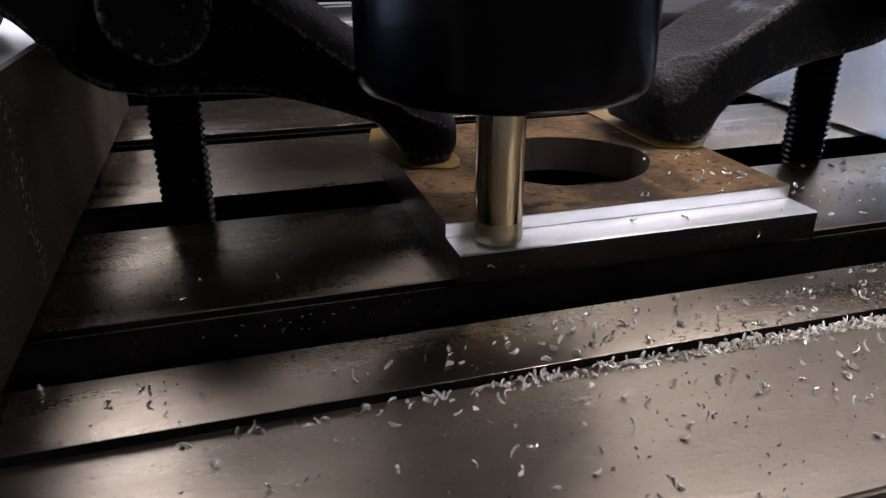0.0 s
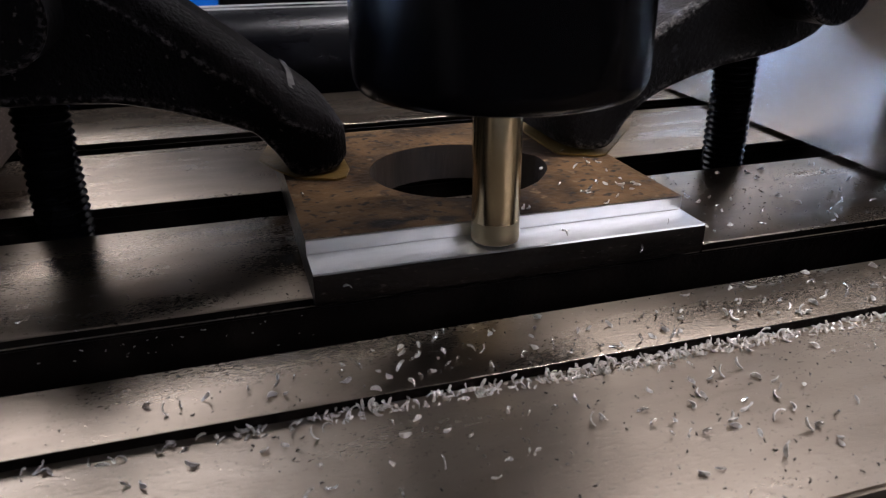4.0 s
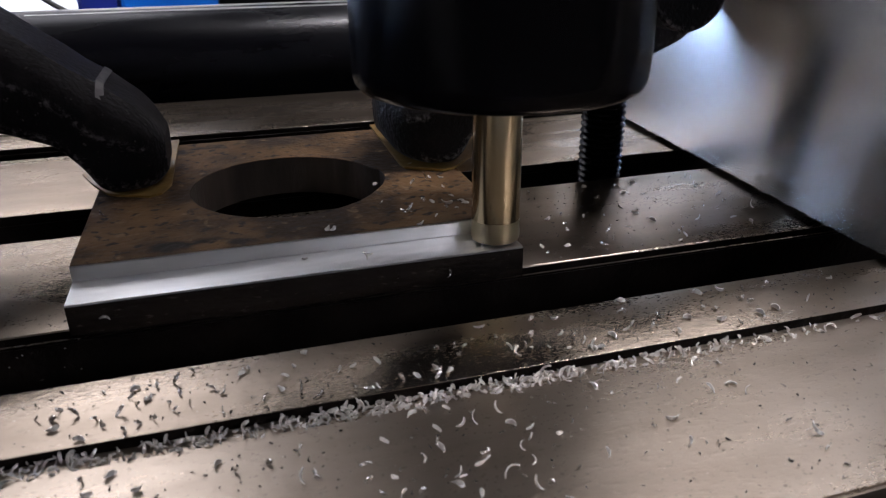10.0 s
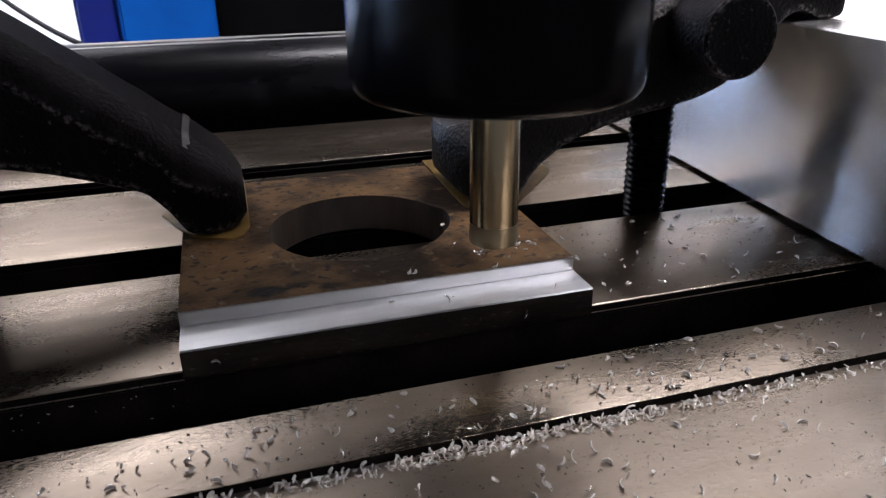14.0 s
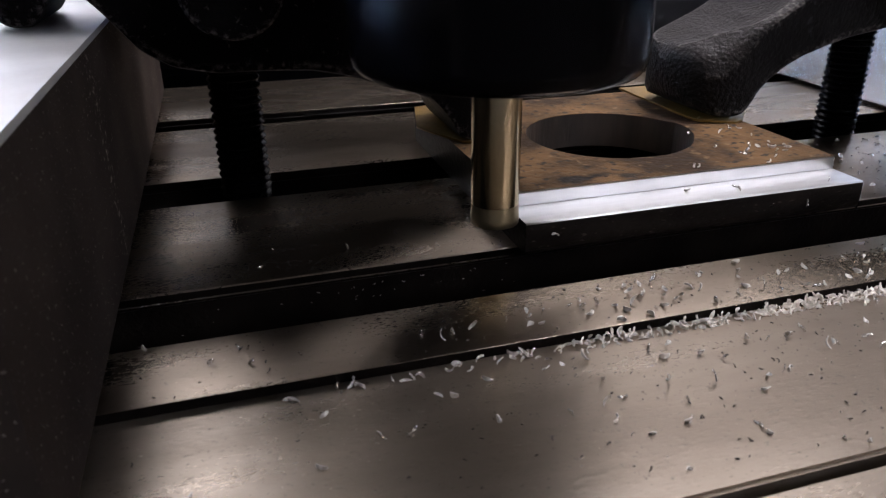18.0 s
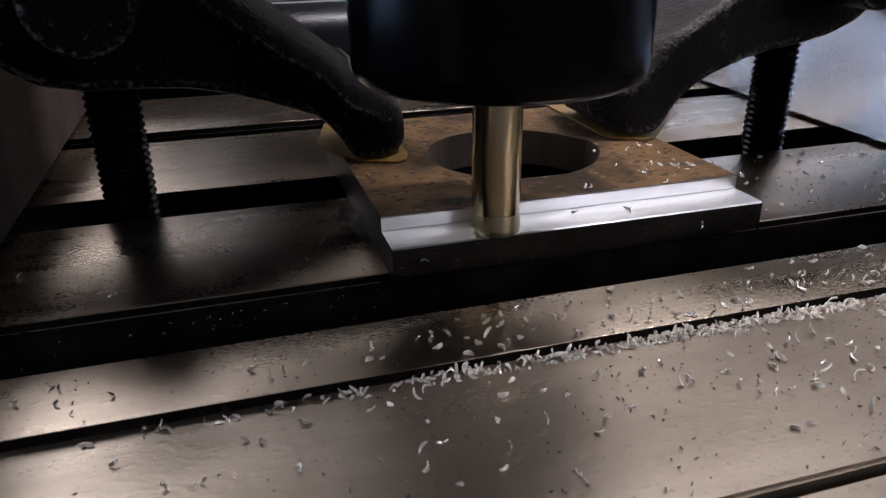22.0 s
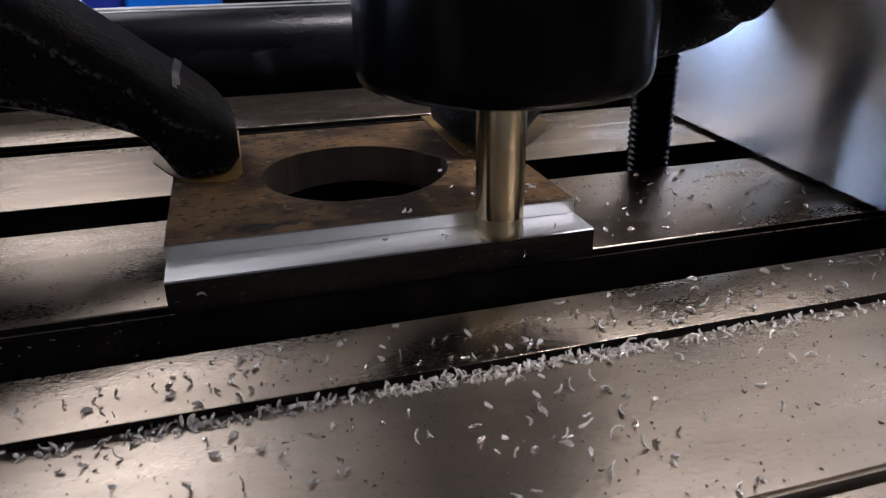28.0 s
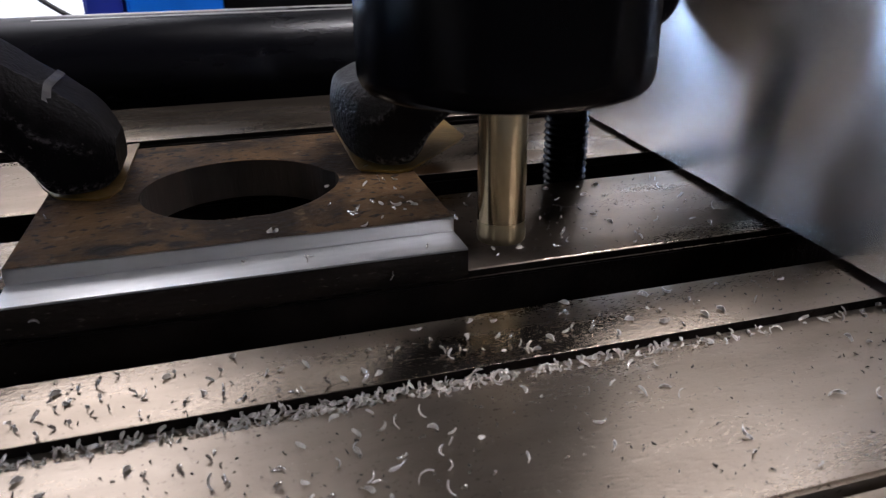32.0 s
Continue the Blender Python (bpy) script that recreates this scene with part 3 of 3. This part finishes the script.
def riser_block(x, y, rz, length, width, height, sgn, label, skin):
    t = thing("riser_block", x, y, 0, label, "riser block", "blocks under the clamp heels", rz=rz)
    x0, x1 = (0, width) if sgn > 0 else (-width, 0)
    bm = prism([(x0 + 6, 0), (x1 - 6, 0), (x1 - 6, 1.3), (x1, 1.4), (x1, height - 0.6), (x1 - 0.6, height), (x0 + 0.6, height), (x0, height - 0.6), (x0, 1.4), (x0 + 6, 1.3)], "y", 0, length)
    bmesh.ops.recalc_face_normals(bm, faces=bm.faces)
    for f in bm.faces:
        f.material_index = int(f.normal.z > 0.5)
    part("body", bm, skin, t)
    RIDERS.append(t)


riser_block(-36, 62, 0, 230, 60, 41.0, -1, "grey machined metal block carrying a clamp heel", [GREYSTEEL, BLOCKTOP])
riser_block(186.5, 76, -4.2, 200, 16.5, 50.6, 1, "bright milled aluminium block carrying a clamp heel", [BRUSHED, BRUSHED])


def workpiece():
    t = thing("workpiece_plate", 77.5, 118.4, 0, "rusty steel plate with round hole and milled front step", "steel plate")
    x0, x1, top, led, wy, back = -40.0, 39.8, 9.4, 6.4, 9.2, 83.5
    cx, cy, r, n = 0.1, 42.6, 20.8, 72
    bm = bmesh.new()
    V = lambda x, y, z: bm.verts.new(Vector((x, y, z)) * MM)
    hole_t, hole_b, out_t = [], [], []
    bev = 0.12
    for i in range(n):
        a = 2 * math.pi * i / n
        c, s = math.cos(a), math.sin(a)
        q = (a + math.pi) % (2 * math.pi) - math.pi
        rr = r + (1.5 * math.sin(math.pi / 2 * (q + 0.55) / 0.75) if -0.55 < q < 0.2 else 0.6 if 0.2 <= q < 0.28 else 0) + 0.12 * noise.noise(Vector((7 * c, 7 * s, 0)))
        hole_t.append((V(cx + (rr + bev) * c, cy + (rr + bev) * s, top), V(cx + rr * c, cy + rr * s, top - bev)))
        hole_b.append(V(cx + rr * c, cy + rr * s, 0))
        # outer rim: where the ray from the hole's centre leaves the plate
        k = min(((x1 - cx) / c if c > 1e-9 else (x0 - cx) / c if c < -1e-9 else 1e9), ((back - cy) / s if s > 1e-9 else (wy - cy) / s if s < -1e-9 else 1e9))
        out_t.append(V(cx + k * c, cy + k * s, top))
    for i in range(n):
        j = (i + 1) % n
        f = bm.faces.new((hole_t[i][0], hole_t[j][0], out_t[j], out_t[i]))
        bm.faces.new((hole_t[i][0], hole_t[i][1], hole_t[j][1], hole_t[j][0]))
        bm.faces.new((hole_t[i][1], hole_b[i], hole_b[j], hole_t[j][1])).material_index = 1
    # corners of the top
    for qx, qy in ((x0, wy), (x1, wy), (x1, back), (x0, back)):
        a = math.atan2(qy - cy, qx - cx) % (2 * math.pi)
        i = int(a / (2 * math.pi) * n)
        bm.faces.new((out_t[i], V(qx, qy, top), out_t[(i + 1) % n]))
    part("rusty_top", bm, [RUST, HOLEWALL], t, "rusty brown top with a round burnt hole", 20)
    # walls
    bm = bmesh.new()
    V = lambda x, y, z: bm.verts.new(Vector((x, y, z)) * MM)
    ol = [(x0, wy), (x0, back), (x1, back), (x1, wy)]
    lo, hi = [V(x, y, 0) for x, y in ol], [V(x, y, top) for x, y in ol]
    for i in range(3):
        bm.faces.new((lo[i], lo[i + 1], hi[i + 1], hi[i]))
    f0, f1 = V(x0, 0, 0), V(x1, 0, 0)
    g0, g1 = V(x0, 0, led), V(x1, 0, led)
    h0, h1 = V(x0, wy, led), V(x1, wy, led)
    bm.faces.new((f0, g0, h0, lo[0]))
    bm.faces.new((f1, lo[3], h1, g1))
    part("plate_side", bm, SCALE, t, "scaled plate edges with shade in the colour")
    bm = bmesh.new()
    rows, n = [], 80
    for i in range(n + 1):
        x = x0 + (x1 - x0) * i / n
        nick = 0.22 * noise.noise(Vector((x * 0.35, 3, 0))) + 0.1 * noise.noise(Vector((x * 1.3, 7, 0)))
        rows.append([bm.verts.new(Vector((x, y, z)) * MM) for y, z in ((0.9 + nick, 0), (0.35 + nick, 0.25), (0.06 + 0.4 * abs(nick), 0.9), (0.02, 2.4), (0.0, led - 0.25))])
    for u, v in zip(rows, rows[1:]):
        for k in range(4):
            bm.faces.new((u[k], v[k], v[k + 1], u[k + 1]))
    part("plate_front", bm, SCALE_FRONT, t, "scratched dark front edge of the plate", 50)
    bm = bmesh.new()
    V = lambda x, y, z: bm.verts.new(Vector((x, y, z)) * MM)
    ring = [(0.0, led - 0.25), (0.3, led + 0.01), (wy - 0.12, led + 0.01), (wy - 0.01, led + 0.12), (wy - 0.01, top - 0.3), (wy + 0.3, top + 0.01)]
    a, b = [V(x0 - 0.01, y, z) for y, z in ring], [V(x1 + 0.01, y, z) for y, z in ring]
    for i in range(len(ring) - 1):
        bm.faces.new((a[i], b[i], b[i + 1], a[i + 1]))
    part("milled_step", bm, CUT, t, "bright freshly milled step", 15)
    RIDERS.append(t)


workpiece()


def shim(x, y, outline, label):
    t = thing("brass_shim", x, y, 9.45, label, "brass shim", "shims under the clamps")
    part("sheet", prism(outline, "z", 0, 0.5, 0.08), BRASS, t)
    RIDERS.append(t)


shim(42, 180, [(-9.5, 1), (-6, -8), (-2.2, -15.6), (0, -17), (6.5, -20), (9, -18.5), (10.8, -13), (11.3, 26), (-4.5, 22)], "thin brass shim under a clamp nose")
shim(115, 180, [(-9.6, 25.5), (-10.2, -14), (-9.6, -17), (-6.5, -18.5), (-1.5, -21.6), (1.5, -20.5), (6.5, -14.8), (20, 0.5), (23, 5), (23, 25.5)], "thin brass shim under a clamp nose")


def clamp(x, y, stations, pin_x, pin_z, label, scuff=False, worn=False):
    t = thing("gooseneck_clamp", x, y, 0, label, "clamp", "clamps holding the plate")
    arm = loft(stations, 2.5)
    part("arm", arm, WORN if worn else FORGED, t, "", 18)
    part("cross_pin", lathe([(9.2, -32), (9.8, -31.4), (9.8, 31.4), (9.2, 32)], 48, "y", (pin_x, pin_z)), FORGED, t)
    if scuff:
        bm = bmesh.new()
        for k in range(12):
            y, wd = -9.5 + 2.0 * k, 0.75 + 0.06 * math.sin(2.3 * k)
            xc = 41.2
            drop = max(0, -5 - y) * 0.615
            pair = [bm.verts.new(Vector((xc + q * wd, y, 31.66 + 0.45 - drop - (xc + q * wd - 41.2) * 0.72)) * MM) for q in (-1, 1)]
            if k:
                bm.faces.new((last[0], last[1], pair[1], pair[0]))
            last = pair
        part("scuff_mark", bm, SCUFF, t, "pale rubbed scuff mark")
    RIDERS.append(t)


LEFT = [(-57, 45, 50, 11, 5), (-54.5, 41.6, 52.5, 14, 6), (-52, 41, 53.5, 15, 6), (-49, 41, 54.7, 15, 7), (-47.5, 41.6, 55, 15, 7), (-46, 44.2, 55.4, 15, 7), (-44, 46.6, 55.8, 15, 7), (-41.5, 47.4, 56.4, 15, 7), (-39, 46.4, 57, 15, 7), (-36.5, 43.8, 57.5, 15, 7), (-34, 40.6, 58, 15, 7),
        (-30, 35.3, 58.6, 15, 8), (-24, 31.6, 59.6, 15, 8), (-15, 29.8, 61, 15, 8), (-5, 29.8, 61.4, 15, 8), (5, 29.2, 59, 15, 9), (14, 27.2, 52.2, 15, 9), (23, 24.4, 45.6, 15, 9), (32, 20.9, 38.6, 15, 9.5),
        (36.5, 15.5, 34.8, 15, 10), (39, 10.8, 33, 15, 10), (42, 10, 31, 15, 10), (47, 10, 27, 14, 9), (50.5, 10.4, 23.5, 12, 8), (52.6, 12.4, 19.5, 9, 4)]
RIGHT = [(101.6, 18, 24, 3, 1.5), (102.4, 15.5, 27, 7, 4), (104, 13, 28.3, 11.5, 7), (106.4, 11.8, 29, 14.5, 9), (109, 11, 29.8, 16, 9), (112, 10.4, 31, 16.5, 8), (117.4, 10.3, 33, 16.5, 4), (119.5, 12.5, 34, 16.5, 3), (121.3, 16, 34.9, 16.5, 2), (124.5, 19.5, 36.6, 16.5, 1.8),
         (128, 22, 38.8, 16.5, 1.8), (133, 24.6, 41.8, 16.5, 1.8), (142, 27.5, 47.5, 16.5, 2), (150, 29.5, 53.5, 16.5, 2),
         (160, 31, 60, 16.5, 3), (168, 32.5, 63.5, 16, 4), (176, 35.5, 65, 15.5, 5), (183, 41, 65, 15, 5), (188, 46.5, 64.4, 15, 5), (192, 51.5, 64, 15, 5), (196, 53, 63.8, 15, 5), (199, 52.6, 63.4, 15, 5), (202, 50.7, 63, 15, 5),
         (208, 50.6, 61.5, 15, 5), (212, 51.2, 59.5, 13, 4), (214.5, 53.2, 57, 10, 3)]
clamp(0, 178, LEFT, -11, 48.8, "black forged gooseneck clamp, heel on a grey block", True)
clamp(0, 177.5, RIGHT, 166, 50, "black forged gooseneck clamp, heel on a bright block", worn=True)


def stud(x, y):
    t = thing("threaded_stud", x, y, -25, "black threaded stud rising from a table slot", "threaded stud", "studs of the clamps")
    prof = []
    z = 0.0
    while z < 95:
        prof += [(5.25, z), (6.0, z + 0.75), (6.0, z + 1.0), (5.25, z + 1.75)]
        z += 1.75001
    part("thread", lathe(prof, 32), OXIDE, t, "", 20)
    part("slot_nut", box(-14, 14, -11, 11, 2, 11, 0.8), FORGED, t)
    RIDERS.append(t)


stud(-12.2, 176)
stud(164, 176)


# ---- chips ----
def chip_mesh(rng, bm_v, bm_f, x, y, z, size):
    """One curled, twisted sliver."""
    turn, ang, r = rng.uniform(0, 6.28), rng.uniform(0.8, 2.6), size * rng.uniform(0.36, 0.54)
    w, lean, tilt = size * rng.uniform(0.11, 0.21), rng.uniform(-0.7, 0.7), rng.uniform(-0.45, 0.45)
    rot = Euler((lean, tilt, turn)).to_matrix()
    twist, rise = rng.uniform(-1.3, 1.3), size * rng.uniform(-0.12, 0.12)
    pts = []
    for i in range(6):
        a = ang * i / 5
        taper = w * (0.35 + 0.65 * math.sin(math.pi * (i + 0.4) / 5.8))
        b = twist * (i / 5 - 0.5)
        for s in (-1, 1):
            for q in (0, 1):
                rr = r + q * 0.14 + s * taper * math.sin(b)
                pts.append(rot @ Vector((rr * math.cos(a), rr * math.sin(a), s * taper * math.cos(b) + rise * i)))
    lift = -min(p.z for p in pts)
    mid = sum(pts, Vector()) / len(pts)
    k = len(bm_v)
    bm_v += [((p.x - mid.x + x) * MM, (p.y - mid.y + y) * MM, (p.z + lift + z) * MM) for p in pts]
    for i in range(5):
        a, b = k + 4 * i, k + 4 * i + 4
        bm_f += [(a, b, b + 1, a + 1), (a + 2, a + 3, b + 3, b + 2), (a, a + 2, b + 2, b), (a + 1, b + 1, b + 3, a + 3)]
    e = k + 20
    bm_f += [(k, k + 1, k + 3, k + 2), (e, e + 2, e + 3, e + 1)]


def chips(name, label, places, x, y, z, skin=None):
    rng = random.Random(len(places))
    vs, fs = [], []
    for px, py, pz, size in places:
        chip_mesh(rng, vs, fs, px - x, py - y, pz - z, size)
    me = bpy.data.meshes.new(name)
    me.from_pydata(vs, [], fs)
    me.materials.append(skin or CHIP)
    ob = new(name, me)
    ob.matrix_basis = pose(x * MM, y * MM, z * MM)
    RIDERS.append(tagged(ob, label, "metal chips", kind="stuff"))


def scatter(seed, count, x0, x1, y0, y1, z, smin, smax, peak=None, spread=1.0):
    rng = random.Random(seed)
    out = []
    while len(out) < count:
        x = rng.uniform(x0, x1) if peak is None else rng.gauss(peak, spread)
        y = rng.uniform(y0, y1)
        if x0 <= x <= x1:
            out.append((x, y, z, rng.uniform(smin, smax)))
    return out


chips("chips_on_front", "curled bright steel chips scattered on the table front", scatter(1, 60, -30, 200, 54.5, 86, -1.2, 1.3, 2.5, 95, 60), 90, 70, -1.2)
chips("chips_by_step", "curled bright steel chips heaped along the table step", scatter(2, 330, -20, 185, 86.1, 88.8, -1.7, 1.1, 2.2, 88, 46) + scatter(3, 150, 10, 165, 85.2, 88.4, -1.3, 1.1, 2.1, 88, 34), 90, 87, -1.2)
chips("chips_on_strip", "curled bright steel chips scattered on the table strip", scatter(4, 30, -25, 190, 90, 103.5, 0, 1.2, 2.4, 95, 50), 90, 96, 0)
chips("chips_by_block", "small bright steel chips beside the milled plate", scatter(5, 14, 119, 184, 124, 166, 0, 1.1, 2.2), 150, 145, 0)
chips("chips_on_plate", "few bright steel chips lying on the rusty plate", scatter(6, 12, 94, 116, 128, 160, 9.4, 1.0, 2.2), 100, 145, 9.4)
chips("steel_dust", "fine dark steel dust on the table", scatter(9, 300, -35, 190, 54.5, 85.5, -1.2, 0.25, 0.7, 95, 70) + scatter(10, 260, -35, 190, 89.6, 104, 0, 0.25, 0.65, 110, 70) + scatter(12, 160, 119, 184, 124, 166, 0, 0.25, 0.6) + scatter(13, 90, -35, 36, 124, 166, 0, 0.25, 0.6), 90, 80, -1.2, DUST)


def crumbs():
    """Oily crumbs stuck to the face of the wide strip."""
    rng = random.Random(5)
    places = [(rng.gauss(8, 9), 122.35, rng.uniform(-6.5, -3.2), rng.uniform(0.2, 0.5)) for _ in range(22)] + [(rng.uniform(-28, 40), 122.35, rng.uniform(-9, -3), rng.uniform(0.15, 0.35)) for _ in range(8)]
    chips("steel_crumbs", "oily steel crumbs stuck to the slot face", places, 8, 122, -5)


crumbs()


def loose_chips():
    """Chips that lie apart, each a thing of its own."""
    rng = random.Random(41)
    forms = []
    for k in range(12):
        vs, fs = [], []
        chip_mesh(rng, vs, fs, 0, 0, 0, rng.uniform(1.3, 2.5))
        me = bpy.data.meshes.new("metal_chip")
        me.from_pydata(vs, [], fs)
        me.materials.append(POLISHED if k % 2 == 0 else CHIP)
        forms.append(me)
    strip_a = [(-31.5, 103.4), (-21.8, 97.3), (-17.7, 100), (-16, 98.7), (-15.9, 95.2), (-8.6, 94.8), (10.8, 95.3), (12.8, 93.4), (15.2, 94.3), (18.7, 94.8), (24.2, 95.5), (27.4, 92.8), (28.7, 97.3), (28.8, 94.9), (29.6, 92.8), (31, 96), (36.2, 96.6), (38.3, 95.7), (38.8, 93.7), (38.8, 98), (40.9, 96.3), (42.9, 89.9), (45.4, 92.9), (47.2, 94.2), (47.9, 90.2), (48.8, 98.1), (48.9, 100.5), (49.5, 95.7), (50, 91.1), (50.9, 97.5), (51.9, 99.9), (53.2, 95), (54.3, 100.6), (54.4, 93.1), (55.3, 96.8), (56.3, 94.3), (56.8, 103), (61.1, 91.1), (61.3, 95.7), (65.3, 100.8), (66.8, 92.5), (69.6, 94.2), (70.5, 97.2)]
    strip_b = [(72, 92.4), (72, 99), (74.7, 91.5), (78.6, 96.3), (79.9, 90.7), (81.9, 90.1), (84.1, 96.6), (86.7, 90.9), (88.8, 91), (92, 90.3), (92.6, 92.3), (93.8, 97.5), (94.5, 90.9), (97, 95.2), (97.3, 97.8), (104.7, 98.3), (105.6, 93.9), (108.3, 93.9), (110.2, 96.7), (111.8, 92.8), (112.4, 102.5), (116.4, 94.6), (117.5, 92.9), (118.6, 91.1), (122.7, 92.8), (126.4, 94.4), (129, 99.5), (129.9, 103.7), (130.5, 93.2), (133.6, 97), (134, 91.1), (136.2, 96.6), (138, 95.1), (142.6, 97.4), (143.7, 92.7), (145.1, 96), (145.5, 90.7), (151.5, 98.1), (151.6, 92.4), (151.8, 96.1), (155, 93.5), (171.9, 102.2)]
    front_a = [(-0.6, 74.8), (3.5, 74.6), (10.4, 79.9), (14.6, 72.9), (24.7, 71.5), (25.5, 82.7), (28.3, 82.4), (29.8, 68.9), (32.4, 83.4), (32.7, 76.9), (33.1, 73.1), (40.9, 69), (41.4, 74.5), (43.8, 83.2), (44.7, 79.6), (47, 82.6), (47.4, 62), (47.8, 72.6), (52.4, 76.7), (53.2, 68.3), (58.7, 71.3), (59.7, 80.8), (62.2, 79.5), (66.6, 79.3), (69.9, 75.2), (69.9, 80.4), (72, 74.9), (77.6, 72.1)]
    front_b = [(78.5, 75.7), (78.9, 69.4), (81.2, 79), (81.4, 72), (83.9, 68.6), (85.5, 74.1), (86.4, 85.5), (88.1, 68.3), (88.1, 75.7), (88.2, 84.2), (89.1, 79.7), (89.4, 70.3), (90.8, 65.8), (91.4, 83.7), (93.7, 73.3), (94.3, 80), (97.5, 65.3), (98.4, 81.2), (98.7, 70), (99.1, 78.1), (99.7, 64.9), (101.2, 76.1), (103.5, 66.2), (104.7, 73.7), (108.7, 68.7), (114, 82.2), (122.7, 79)]
    far = [(161.1, 160.7), (165.8, 161.6), (152, 162.2), (151.8, 154.4), (164.4, 152.6), (154.2, 146.4), (155.4, 142), (149.7, 146.6), (147.9, 142.1), (138, 145.6), (142.5, 143), (133.9, 144.6), (136.8, 141.1), (135.2, 137.3), (143.7, 133.5), (143.7, 130.1), (139.5, 127.5), (127, 130.5), (132.2, 128.8), (163.7, 136.2), (159.3, 132), (159, 126.9), (159.7, 129.4), (170.3, 140), (172.9, 140.4), (167, 134.4), (175.4, 138.4), (180, 142.3), (183.8, 136.9), (177.5, 129.1), (157.1, 136.4), (126.3, 127.6), (-31.6, 155.9), (-29.3, 141.8), (-9.5, 135.1), (5.1, 132.1), (-12, 128.5)]
    plate = [(40, 152), (83, 130), (95, 141), (99, 136), (104, 140), (108, 154), (107, 165), (82, 131), (99, 135), (100, 136), (110, 147), (117, 126), (105, 139)]
    ledge = [(77, 125), (88, 124), (110, 121), (88, 122)]
    for x, z in ((43.3, 3.9), (92.5, 4.2), (102.4, 3.3)):
        ob = new("metal_chip", forms[int(x) % 12])
        ob.matrix_basis = pose(x * MM, 117.9 * MM, z * MM, 80, 20, 0)
        RIDERS.append(tagged(ob, "curled bright steel chip hanging on the plate's front edge", "metal chip", "loose chips"))
    for places, z, where in ((strip_a, 0, "the narrow table strip"), (strip_b, 0, "the narrow table strip"), (front_a, -1.2, "the table front"), (front_b, -1.2, "the table front"), (far, 0, "the wide table strip"), (plate, 9.4, "the rusty plate"), (ledge, 6.42, "the milled step")):
        for x, y in places:
            ob = new("metal_chip", rng.choice(forms))
            ob.matrix_basis = pose((x + rng.uniform(-0.4, 0.4)) * MM, (y + rng.uniform(-0.4, 0.4)) * MM, z * MM, 0, 0, rng.uniform(0, 360))
            RIDERS.append(tagged(ob, "curled bright steel chip lying on " + where, "metal chip", "loose chips"))


loose_chips()


# ---- what moves ----
def motions():
    # seconds, table travel mm; y offset mm
    travel = [(t, x) for t, x, *_ in SWING if t not in (12.0, 12.5, 13.0, 17.0, 17.5, 18.0)]
    travel += [(11.85, 78.85), (12.2, 78.9), (12.5, 78.7), (12.7, 76.3), (13.0, 70.3), (17.0, -9.6), (17.2, -13.6), (17.35, -14.65), (17.6, -14.7), (18.05, -14.5)]
    cross = [(0, -1.0), (11.9, -1.0), (12.5, 0.0), (17.4, 0.0), (18.0, 0.75), (32.0, 0.75)]
    lift = [(0.0, 0.0), (11.9, 0.0), (12.05, 0.8), (12.4, 10.4), (12.5, 10.9), (12.6, 10.9), (17.25, 10.6), (17.4, 9.6), (17.55, 6.3), (17.8, 0.2), (17.95, -0.6), (18.1, -0.6), (32.0, -0.6)]
    rows = []
    for t, x in sorted(travel):
        y = float(np.interp(t, [c[0] for c in cross], [c[1] for c in cross]))
        rows.append((t, Vector((-x * MM, y * MM, 0))))
    for ob in RIDERS:
        m = ob.matrix_basis.copy()
        walk(ob, [(t, Matrix.Translation(v) @ m) for t, v in rows])
    for ob in HEAD:
        m = ob.matrix_basis.copy()
        walk(ob, [(t, Matrix.Translation((0, 0, z * MM)) @ m) for t, z in lift])


motions()
